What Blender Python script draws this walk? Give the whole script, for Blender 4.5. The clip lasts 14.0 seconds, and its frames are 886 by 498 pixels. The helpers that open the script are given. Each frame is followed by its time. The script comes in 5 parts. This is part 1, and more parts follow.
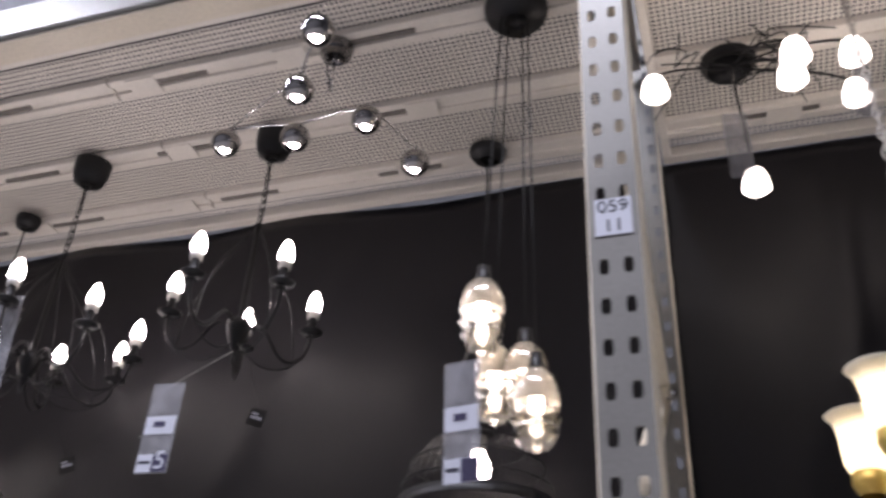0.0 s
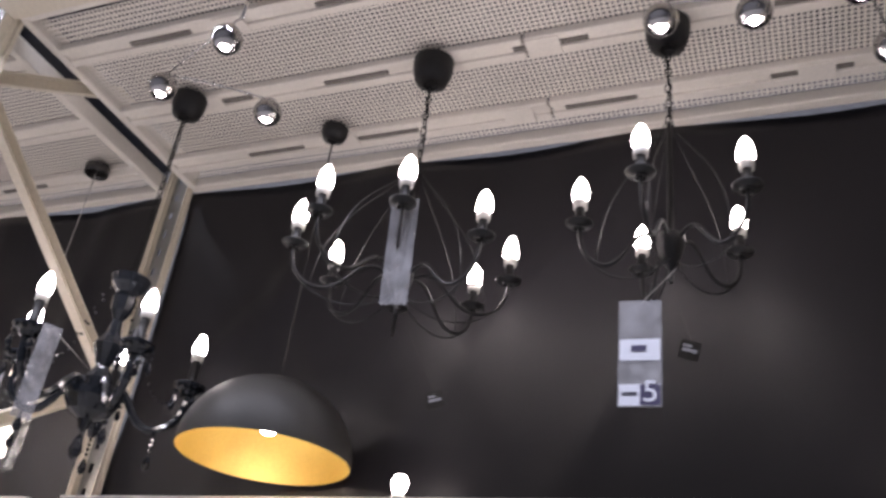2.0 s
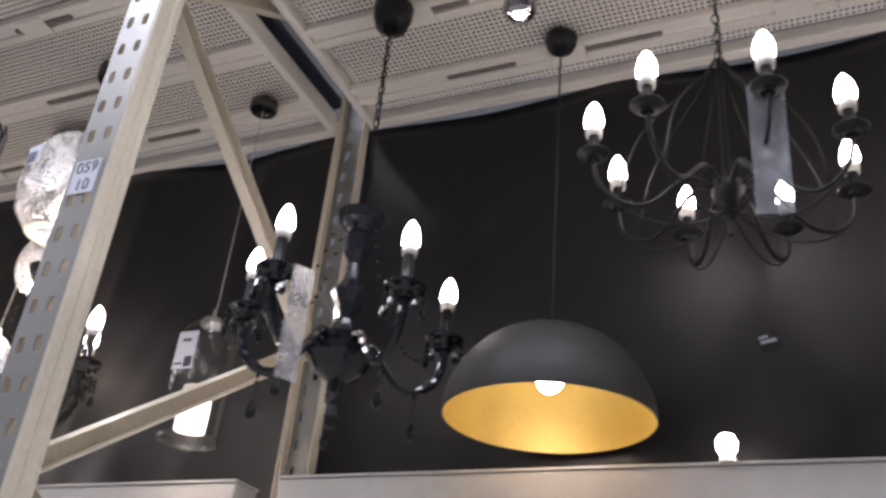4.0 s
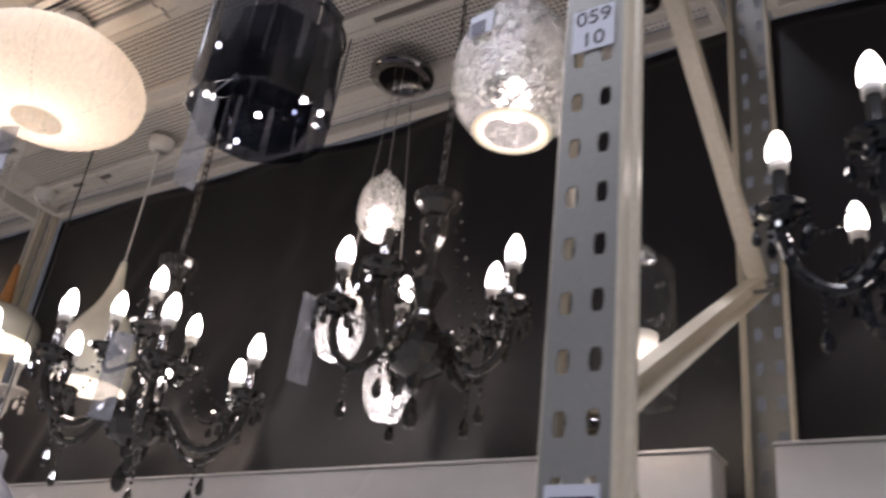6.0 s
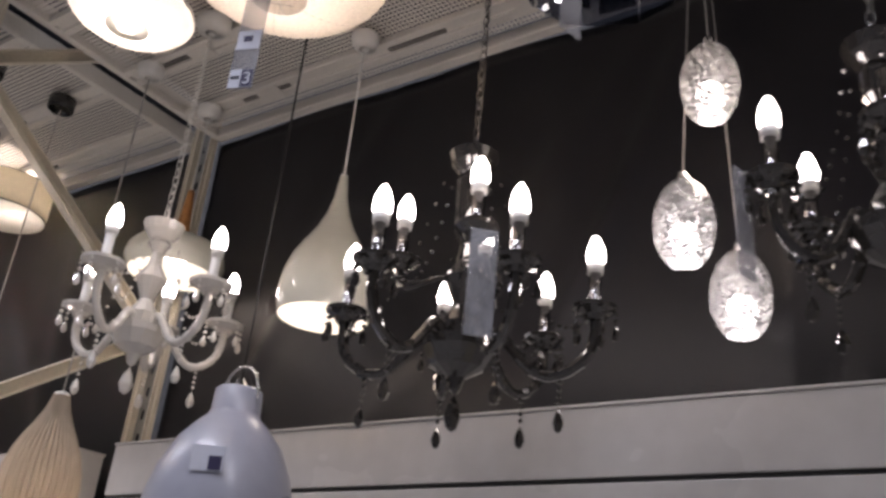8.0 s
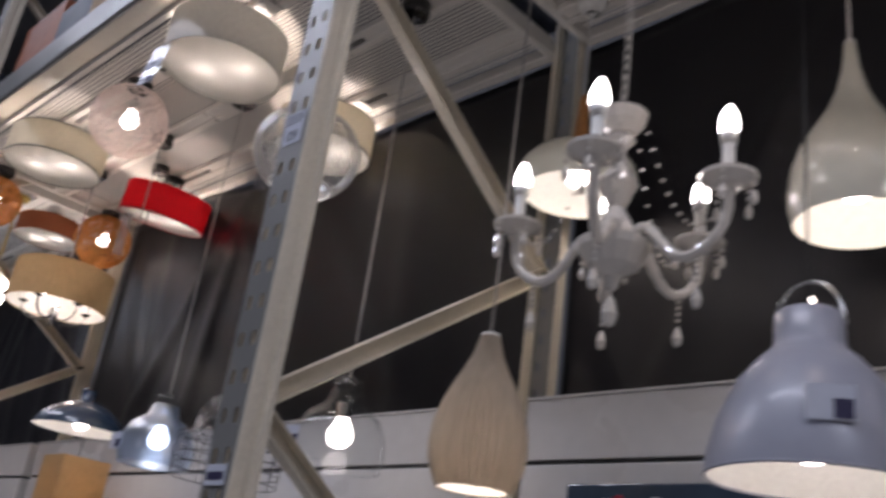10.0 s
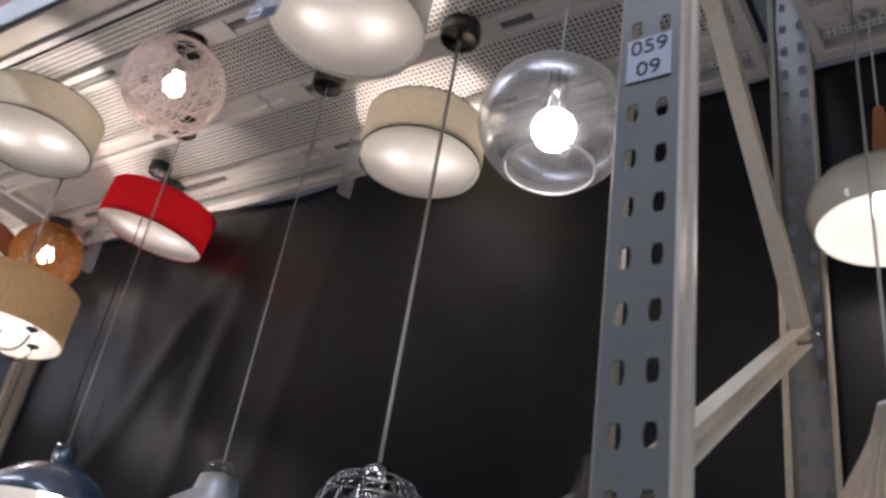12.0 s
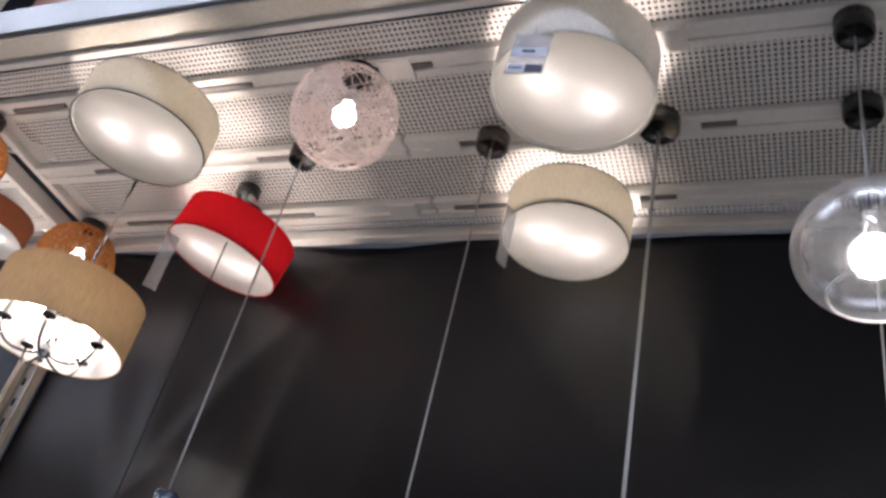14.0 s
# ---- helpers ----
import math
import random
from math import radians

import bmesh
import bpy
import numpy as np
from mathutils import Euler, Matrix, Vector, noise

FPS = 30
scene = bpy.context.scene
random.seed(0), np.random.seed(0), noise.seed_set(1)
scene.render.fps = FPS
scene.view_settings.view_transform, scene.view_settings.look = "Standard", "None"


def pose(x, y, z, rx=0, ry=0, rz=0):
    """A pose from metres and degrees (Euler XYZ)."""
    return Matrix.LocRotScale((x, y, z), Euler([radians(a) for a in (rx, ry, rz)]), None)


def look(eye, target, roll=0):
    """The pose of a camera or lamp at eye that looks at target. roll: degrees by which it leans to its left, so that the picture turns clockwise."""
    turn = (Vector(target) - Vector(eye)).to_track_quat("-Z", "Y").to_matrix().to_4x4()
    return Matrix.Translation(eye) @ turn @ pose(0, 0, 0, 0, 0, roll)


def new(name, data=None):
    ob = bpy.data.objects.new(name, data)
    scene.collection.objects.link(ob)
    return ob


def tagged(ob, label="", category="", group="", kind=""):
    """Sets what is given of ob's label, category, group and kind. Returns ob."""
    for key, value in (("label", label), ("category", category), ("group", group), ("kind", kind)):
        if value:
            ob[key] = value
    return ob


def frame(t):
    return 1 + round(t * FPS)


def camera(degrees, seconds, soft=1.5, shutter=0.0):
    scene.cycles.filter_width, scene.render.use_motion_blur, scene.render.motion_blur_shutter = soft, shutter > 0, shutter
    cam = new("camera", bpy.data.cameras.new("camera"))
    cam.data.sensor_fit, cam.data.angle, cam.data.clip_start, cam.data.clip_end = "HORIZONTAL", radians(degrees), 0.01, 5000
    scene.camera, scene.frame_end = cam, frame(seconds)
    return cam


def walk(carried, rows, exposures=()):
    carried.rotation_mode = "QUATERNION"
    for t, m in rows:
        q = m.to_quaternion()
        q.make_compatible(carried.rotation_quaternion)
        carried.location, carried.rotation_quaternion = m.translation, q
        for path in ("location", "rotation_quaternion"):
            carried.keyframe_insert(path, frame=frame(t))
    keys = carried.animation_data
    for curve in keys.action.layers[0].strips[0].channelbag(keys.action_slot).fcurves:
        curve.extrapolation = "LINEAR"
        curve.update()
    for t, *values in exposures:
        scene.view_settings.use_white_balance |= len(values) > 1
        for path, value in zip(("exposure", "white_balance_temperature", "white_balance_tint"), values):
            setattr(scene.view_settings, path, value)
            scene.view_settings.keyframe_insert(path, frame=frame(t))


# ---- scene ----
cam = camera(51.7, 14.0, soft=2.9, shutter=0.35)
PATH = [
    (0, (0.406, -1.431, 1.488), (-0.152, 0.149, 2.58), 3.5),
    (0.5, (0.097, -1.487, 1.502), (-0.481, 0.101, 2.571), 4.0),
    (1, (-0.147, -1.497, 1.488), (-0.739, 0.104, 2.53), 5.4),
    (1.5, (-0.391, -1.4, 1.503), (-1.052, 0.173, 2.546), 6.4),
    (2, (-0.602, -1.317, 1.509), (-1.324, 0.246, 2.527), 7.6),
    (2.2, (-0.689, -1.308, 1.511), (-1.408, 0.268, 2.512), 7.3),
    (4.3, (-1.524, -1.125, 1.548), (-2.303, 0.445, 2.512), 5.5),
    (4.5, (-1.622, -1.117, 1.547), (-2.435, 0.447, 2.492), 6.1),
    (5, (-1.89, -1.11, 1.567), (-2.732, 0.457, 2.481), 5.9),
    (5.5, (-2.124, -1.062, 1.553), (-3.047, 0.476, 2.438), 6.5),
    (6, (-2.335, -0.987, 1.566), (-3.352, 0.458, 2.504), 7.4),
    (6.5, (-2.564, -0.951, 1.564), (-3.638, 0.467, 2.478), 7.6),
    (7, (-2.814, -1.003, 1.576), (-3.865, 0.473, 2.423), 5.4),
    (7.2, (-2.895, -1.003, 1.569), (-3.949, 0.474, 2.409), 5.3),
    (9.3, (-3.796, -1.041, 1.55), (-4.901, 0.397, 2.393), 7.9),
    (9.5, (-3.892, -1.046, 1.535), (-5.059, 0.355, 2.355), 7.5),
    (10, (-4.21, -1.003, 1.548), (-5.558, 0.259, 2.315), 8.3),
    (10.5, (-4.471, -1.007, 1.528), (-5.966, 0.128, 2.22), 7.1),
    (11, (-4.8, -1.005, 1.563), (-6.203, 0.227, 2.278), 6.1),
    (11.5, (-5.108, -1.001, 1.56), (-6.319, 0.315, 2.456), 9.4),
    (12, (-5.434, -0.976, 1.593), (-6.469, 0.414, 2.592), 9.9),
    (12.5, (-5.727, -1.056, 1.596), (-6.531, 0.439, 2.654), 8.0),
    (13, (-5.955, -1.106, 1.558), (-6.71, 0.388, 2.653), 9.3),
    (13.5, (-6.121, -1.127, 1.54), (-6.916, 0.323, 2.664), 12.6),
    (14, (-6.235, -1.257, 1.544), (-6.975, 0.193, 2.707), 14.7),
]
walk(cam, [(t, look(eye, target, roll)) for t, eye, target, roll in PATH],
     [(0, 0.15, 6450, 24), (0.6, 0.50, 6400, 23), (2.2, 0.50, 6450, 24), (4.5, 0.0, 6450, 20), (5.5, -0.05, 6450, 21), (6, -0.40, 6550, 22), (6.5, -0.55, 6600, 22), (9.5, -0.85, 6300, 22), (10, -1.17, 6150, 22), (10.5, -0.98, 6050, 21), (11, -0.88, 5950, 21), (12.5, -1.12, 5900, 20), (13.2, -0.98, 5870, 20), (14, -0.78, 5850, 20)])

# ---- world and hall light ----
HALL = 260
world = bpy.data.worlds.new("hall")
scene.world = world
world.use_nodes = True
world.node_tree.nodes["Background"].inputs[0].default_value = (0.75, 0.85, 1.0, 1)
world.node_tree.nodes["Background"].inputs[1].default_value = 0.02


def area_lamp(name, x, y, z, sx, sy, watts, colour):
    d = bpy.data.lights.new(name, "AREA")
    d.shape, d.size, d.size_y, d.energy, d.color = "RECTANGLE", sx, sy, watts, colour
    ob = new(name, d)
    ob.matrix_basis = pose(x, y, z)
    return ob


# the hall's strip lights high above the aisle
for hx in (0.0, -5.3, -10.6):
    area_lamp("hall_strip_light", hx, -2.2, 6.4, 3.6, 0.35, HALL, (0.86, 0.93, 1.0))

# ---- materials ----
MATS = {}


def nodes_of(m):
    m.use_nodes = True
    nt = m.node_tree
    return nt, nt.nodes["Principled BSDF"]


def paint(name, colour, rough=0.5, metal=0.0, grain=60.0, vary=0.12, bump=0.15, stain=2.5, coat=0.0, trans=0.0, ior=1.45, sheen=0.0, alpha=1.0):
    """A surface with large stains and a fine grain, in object space."""
    m = bpy.data.materials.new(name)
    nt, p = nodes_of(m)
    tc = nt.nodes.new("ShaderNodeTexCoord")
    big = nt.nodes.new("ShaderNodeTexNoise")
    big.inputs["Scale"].default_value, big.inputs["Detail"].default_value = stain, 5
    fine = nt.nodes.new("ShaderNodeTexNoise")
    fine.inputs["Scale"].default_value, fine.inputs["Detail"].default_value = grain, 3
    for n in (big, fine):
        nt.links.new(tc.outputs["Object"], n.inputs["Vector"])
    add = nt.nodes.new("ShaderNodeMath")
    add.operation = "ADD"
    nt.links.new(big.outputs["Fac"], add.inputs[0])
    nt.links.new(fine.outputs["Fac"], add.inputs[1])
    ramp = nt.nodes.new("ShaderNodeMapRange")
    ramp.inputs["From Min"].default_value, ramp.inputs["From Max"].default_value = 0.6, 1.4
    ramp.inputs["To Min"].default_value, ramp.inputs["To Max"].default_value = 1 - vary, 1 + vary
    nt.links.new(add.outputs[0], ramp.inputs["Value"])
    mul = nt.nodes.new("ShaderNodeVectorMath")
    mul.operation = "SCALE"
    mul.inputs[0].default_value = colour
    nt.links.new(ramp.outputs[0], mul.inputs["Scale"])
    nt.links.new(mul.outputs[0], p.inputs["Base Color"])
    rr = nt.nodes.new("ShaderNodeMapRange")
    rr.inputs["From Min"].default_value, rr.inputs["From Max"].default_value = 0.3, 0.7
    rr.inputs["To Min"].default_value, rr.inputs["To Max"].default_value = max(0.02, rough * 0.8), min(1, rough * 1.2)
    nt.links.new(big.outputs["Fac"], rr.inputs["Value"])
    nt.links.new(rr.outputs[0], p.inputs["Roughness"])
    if bump:
        b = nt.nodes.new("ShaderNodeBump")
        b.inputs["Strength"].default_value, b.inputs["Distance"].default_value = bump, 0.003
        nt.links.new(fine.outputs["Fac"], b.inputs["Height"])
        nt.links.new(b.outputs[0], p.inputs["Normal"])
    p.inputs["Metallic"].default_value = metal
    p.inputs["Coat Weight"].default_value = coat
    p.inputs["Transmission Weight"].default_value = trans
    p.inputs["IOR"].default_value = ior
    p.inputs["Sheen Weight"].default_value = sheen
    MATS[name] = m
    return m


def thin_glass(name, colour, rough=0.02, clear=0.8):
    """Thin-walled glass: mostly see-through, glossy at its skin."""
    m = bpy.data.materials.new(name)
    nt, p = nodes_of(m)
    out = nt.nodes["Material Output"]
    tr = nt.nodes.new("ShaderNodeBsdfTransparent")
    tr.inputs[0].default_value = (*colour, 1)
    gl = nt.nodes.new("ShaderNodeBsdfGlossy")
    gl.inputs["Roughness"].default_value = rough
    lw = nt.nodes.new("ShaderNodeLayerWeight")
    lw.inputs[0].default_value = 0.5
    pw = nt.nodes.new("ShaderNodeMath")
    pw.operation = "POWER"
    pw.inputs[1].default_value = 3.5
    nt.links.new(lw.outputs["Facing"], pw.inputs[0])
    k = nt.nodes.new("ShaderNodeMath")
    k.operation, k.use_clamp = "MULTIPLY_ADD", True
    k.inputs[1].default_value, k.inputs[2].default_value = 0.75, 1 - clear
    nt.links.new(pw.outputs[0], k.inputs[0])
    mix = nt.nodes.new("ShaderNodeMixShader")
    nt.links.new(k.outputs[0], mix.inputs[0])
    nt.links.new(tr.outputs[0], mix.inputs[1])
    nt.links.new(gl.outputs[0], mix.inputs[2])
    nt.links.new(mix.outputs[0], out.inputs[0])
    MATS[name] = m
    return m


def fabric(name, colour, through_amount=0.5, weave=350.0):
    """Lamp-shade cloth or paper that lets light through."""
    m = bpy.data.materials.new(name)
    nt, p = nodes_of(m)
    out = nt.nodes["Material Output"]
    tc = nt.nodes.new("ShaderNodeTexCoord")
    w = nt.nodes.new("ShaderNodeTexNoise")
    w.inputs["Scale"].default_value = weave
    mp = nt.nodes.new("ShaderNodeMapping")
    mp.inputs["Scale"].default_value = (1, 1, 0.15)
    nt.links.new(tc.outputs["Object"], mp.inputs[0])
    nt.links.new(mp.outputs[0], w.inputs["Vector"])
    ramp = nt.nodes.new("ShaderNodeMapRange")
    ramp.inputs["To Min"].default_value, ramp.inputs["To Max"].default_value = 0.75, 1.2
    nt.links.new(w.outputs["Fac"], ramp.inputs["Value"])
    mul = nt.nodes.new("ShaderNodeVectorMath")
    mul.operation = "SCALE"
    mul.inputs[0].default_value = colour
    nt.links.new(ramp.outputs[0], mul.inputs["Scale"])
    d = nt.nodes.new("ShaderNodeBsdfDiffuse")
    t = nt.nodes.new("ShaderNodeBsdfTranslucent")
    nt.links.new(mul.outputs[0], d.inputs[0])
    nt.links.new(mul.outputs[0], t.inputs[0])
    mix = nt.nodes.new("ShaderNodeMixShader")
    mix.inputs[0].default_value = through_amount
    nt.links.new(d.outputs[0], mix.inputs[1])
    nt.links.new(t.outputs[0], mix.inputs[2])
    nt.links.new(mix.outputs[0], out.inputs[0])
    MATS[name] = m
    return m


def glow(name, colour, strength):
    m = bpy.data.materials.new(name)
    nt, p = nodes_of(m)
    p.inputs["Base Color"].default_value = (0.9, 0.9, 0.88, 1)
    p.inputs["Emission Color"].default_value = (*colour, 1)
    p.inputs["Emission Strength"].default_value = strength
    MATS[name] = m
    return m


CREAM = paint("cream_enamel", (0.66, 0.60, 0.49), 0.35, 0, 90, 0.12, 0.08)
POST = paint("grey_enamel", (0.245, 0.240, 0.228), 0.38, 0.25, 120, 0.10, 0.08)
DECK = paint("deck_enamel", (0.70, 0.66, 0.60), 0.45, 0, 90, 0.10, 0.05)
CLOTH = paint("charcoal_cloth", (0.0112, 0.0102, 0.0128), 0.40, 0, 260, 0.25, 0.35, 1.6)
CLOTH.node_tree.nodes["Principled BSDF"].inputs["Specular IOR Level"].default_value = 0.45
WHITE = paint("white_board", (0.55, 0.53, 0.51), 0.28, 0, 20, 0.06, 0.03, 1.2)
FLOOR = paint("bounce_floor_grey", (0.42, 0.40, 0.38), 0.35, 0, 40, 0.2, 0.1)
DARKWALL = paint("hall_paint", (0.20, 0.20, 0.21), 0.7, 0, 20, 0.2, 0.1)
# grey that paints the shade inside the channel slots
SLOT_SHADE = paint("slot_shade_grey", (0.17, 0.155, 0.14), 0.6, 0, 60, 0.2, 0.05)
BLACK = paint("black_metal", (0.012, 0.012, 0.013), 0.42, 0.3, 120, 0.25, 0.1)
MATTBLACK = paint("matt_black", (0.018, 0.017, 0.016), 0.55, 0, 120, 0.25, 0.1)
CHROME = paint("chrome", (0.75, 0.75, 0.76), 0.08, 1.0, 40, 0.05, 0.0)
SMOKED = paint("smoked_chrome", (0.26, 0.25, 0.25), 0.06, 1.0, 40, 0.08, 0.0)
GOLD = paint("gold_leaf", (0.47, 0.33, 0.085), 0.40, 0.35, 180, 0.14, 0.3, 9)
COPPER = paint("copper", (0.75, 0.33, 0.20), 0.15, 1.0, 60, 0.1, 0.0)
WHITEPL = paint("white_plastic", (0.78, 0.76, 0.72), 0.35, 0, 60, 0.04, 0.02)
CERAMIC = paint("white_glaze", (0.74, 0.725, 0.62), 0.12, 0, 30, 0.04, 0.02, coat=0.6)
PALEBLUE = paint("pale_grey_glaze", (0.31, 0.318, 0.375), 0.30, 0, 30, 0.06, 0.02, coat=0.12)
NAVY = paint("blue_enamel", (0.035, 0.055, 0.085), 0.25, 0, 30, 0.15, 0.05, coat=0.5)
CORD = paint("grey_cord", (0.42, 0.40, 0.38), 0.8, 0, 400, 0.3, 0.5)
BLACKCORD = paint("black_cord", (0.02, 0.02, 0.02), 0.7, 0, 400, 0.2, 0.3)
WOOD = paint("orange_wood", (0.50, 0.22, 0.07), 0.45, 0, 80, 0.25, 0.2)
DARKCHROME = paint("dark_chrome", (0.085, 0.083, 0.082), 0.22, 0.85, 60, 0.12, 0.0)
LABEL = paint("paper_label", (0.56, 0.58, 0.66), 0.5, 0, 80, 0.05, 0.02)
INK = paint("black_ink", (0.02, 0.02, 0.035), 0.6, 0, 80, 0.1, 0.0)
PURPLE = paint("violet_print", (0.035, 0.03, 0.075), 0.5, 0, 80, 0.1, 0.0)
CARD = paint("brown_card", (0.36, 0.25, 0.15), 0.8, 0, 60, 0.2, 0.1)
BLUEBOX = paint("blue_print", (0.05, 0.10, 0.24), 0.45, 0, 30, 0.3, 0.05)
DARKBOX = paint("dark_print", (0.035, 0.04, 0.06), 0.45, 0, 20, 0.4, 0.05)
REDBOX = paint("rust_print", (0.30, 0.10, 0.05), 0.5, 0, 20, 0.3, 0.05)
SMOKEGLASS = paint("smoke_crystal", (0.040, 0.035, 0.031), 0.07, 0.22, 30, 0.2, 0.0, coat=1.0)
JET = paint("jet_crystal", (0.010, 0.012, 0.016), 0.14, 0.0, 30, 0.2, 0.0, coat=0.25)
MILK = paint("milk_crystal", (0.66, 0.62, 0.56), 0.10, 0.0, 30, 0.06, 0.0, coat=0.8)
CLEAR = thin_glass("clear_glass", (0.97, 0.98, 0.98), 0.02, 0.97)
SMOKE = thin_glass("smoked_glass", (0.34, 0.35, 0.40), 0.03, 0.72)
PLASTIC = thin_glass("clear_sleeve", (0.86, 0.86, 0.88), 0.22, 0.84)


def milky_film(m, amount, colour):
    """Whitish film: mixes a patchy pale diffuse share over a clear material."""
    nt = m.node_tree
    mix = next(n for n in nt.nodes if n.type == "MIX_SHADER")
    out = nt.nodes["Material Output"]
    d = nt.nodes.new("ShaderNodeBsdfDiffuse")
    d.inputs[0].default_value = (*colour, 1)
    tc = nt.nodes.new("ShaderNodeTexCoord")
    no = nt.nodes.new("ShaderNodeTexNoise")
    no.inputs["Scale"].default_value, no.inputs["Detail"].default_value = 28, 4
    nt.links.new(tc.outputs["Object"], no.inputs["Vector"])
    mr = nt.nodes.new("ShaderNodeMapRange")
    mr.inputs["From Min"].default_value, mr.inputs["From Max"].default_value = 0.35, 0.65
    mr.inputs["To Min"].default_value, mr.inputs["To Max"].default_value = amount * 0.5, amount * 1.5
    nt.links.new(no.outputs["Fac"], mr.inputs["Value"])
    over = nt.nodes.new("ShaderNodeMixShader")
    nt.links.new(mr.outputs[0], over.inputs[0])
    nt.links.new(mix.outputs[0], over.inputs[1])
    nt.links.new(d.outputs[0], over.inputs[2])
    nt.links.new(over.outputs[0], out.inputs[0])


# pale share paints the sleeves' bright reflections into their colour
milky_film(PLASTIC, 0.16, (0.74, 0.75, 0.80))
ICE = thin_glass("ice_glass", (0.66, 0.76, 0.92), 0.30, 0.70)
SHADE_WHITE = fabric("white_shade_cloth", (0.80, 0.78, 0.74), 0.35)
SHADE_CREAM = fabric("cream_shade_cloth", (0.84, 0.77, 0.63), 0.58)
SHADE_TAN = fabric("tan_linen", (0.60, 0.43, 0.24), 0.55, 200)
SHADE_RED = fabric("red_shade_cloth", (0.55, 0.015, 0.02), 0.35)
SHADE_BROWN = fabric("brown_shade_cloth", (0.28, 0.10, 0.05), 0.3)
LINING = fabric("white_lining", (0.86, 0.85, 0.81), 0.30)
OPAL = fabric("opal_diffuser", (0.88, 0.87, 0.85), 0.8, 3000)
PAPER = fabric("rice_paper", (0.82, 0.76, 0.68), 0.5, 120)
TWINE = fabric("pale_twine", (0.86, 0.77, 0.73), 0.5, 300)
RATTAN = fabric("orange_rattan", (0.62, 0.32, 0.11), 0.5, 200)
RIBBED = fabric("ribbed_porcelain", (0.54, 0.46, 0.365), 0.32, 60)
BULB = glow("candle_bulb_glow", (1.0, 0.94, 0.86), 26)
BIGBULB = glow("globe_bulb_glow", (1.0, 0.92, 0.80), 28)
SPOT = glow("spot_glow", (1.0, 0.96, 0.90), 30)
FROST = fabric("frosted_tulip_glass", (0.84, 0.80, 0.68), 0.6, 900)
CUP = glow("glass_cup_glow", (1.0, 0.93, 0.80), 7)
COOL = glow("cool_bulb_glow", (0.80, 0.90, 1.0), 20)

# ---- mesh helpers ----


def mesh_ob(name, bm, material, smooth=True):
    me = bpy.data.meshes.new(name)
    bm.normal_update()
    bm.to_mesh(me)
    bm.free()
    if smooth:
        for f in me.polygons:
            f.use_smooth = True
    me.materials.append(material)
    return new(name, me)


def part(name, bm, material, parent, label="", smooth=True):
    ob = mesh_ob(name, bm, material, smooth)
    ob.parent = parent
    if label:
        tagged(ob, label)
    return ob


def thing(name, x, y, z, label, category, group="", kind=""):
    ob = new(name)
    ob.empty_display_size = 0.05
    ob.matrix_basis = pose(x, y, z)
    return tagged(ob, label, category, group, kind)


def lathe(profile, seg=32, bm=None, m=None, waves=0, depth=0.0):
    """A turned body from (radius, height) pairs, optionally fluted."""
    bm = bm or bmesh.new()
    m = m or Matrix()
    rings = []
    for r, z in profile:
        if r < 1e-5:
            rings.append([bm.verts.new(m @ Vector((0, 0, z)))])
        else:
            ring = []
            for i in range(seg):
                a = 2 * math.pi * i / seg
                rr = r * (1 - depth * (1 - abs(math.cos(waves * a / 2)))) if waves else r
                ring.append(bm.verts.new(m @ Vector((rr * math.cos(a), rr * math.sin(a), z))))
            rings.append(ring)
    for a, b in zip(rings, rings[1:]):
        for i in range(seg):
            j = (i + 1) % seg
            if len(a) == 1 and len(b) == 1:
                break
            if len(a) == 1:
                bm.faces.new((a[0], b[i], b[j]))
            elif len(b) == 1:
                bm.faces.new((a[i], a[j], b[0]))
            else:
                bm.faces.new((a[i], a[j], b[j], b[i]))
    return bm


def shell(profile, thick):
    """An open body's profile, gone along outside and back inside."""
    inner = [(max(r - thick, 0.0005), z) for r, z in reversed(profile)]
    return profile + inner


def tube(points, r, seg=8, bm=None, closed=False):
    bm = bm or bmesh.new()
    pts = [Vector(p) for p in points]
    n = len(pts)
    rings = []
    up = None
    for i, p in enumerate(pts):
        a = pts[(i - 1) % n] if closed or i else p
        b = pts[(i + 1) % n] if closed or i < n - 1 else p
        d = (b - a).normalized()
        if up is None:
            up = d.orthogonal().normalized()
        up = (up - d * up.dot(d)).normalized()
        side = d.cross(up)
        rr = r[i] if isinstance(r, (list, tuple)) else r
        rings.append([bm.verts.new(p + rr * (math.cos(2 * math.pi * k / seg) * up + math.sin(2 * math.pi * k / seg) * side)) for k in range(seg)])
    pairs = list(zip(rings, rings[1:])) + ([(rings[-1], rings[0])] if closed else [])
    for a, b in pairs:
        for k in range(seg):
            bm.faces.new((a[k], a[(k + 1) % seg], b[(k + 1) % seg], b[k]))
    if not closed:
        bm.faces.new(rings[0][::-1])
        bm.faces.new(rings[-1])
    return bm


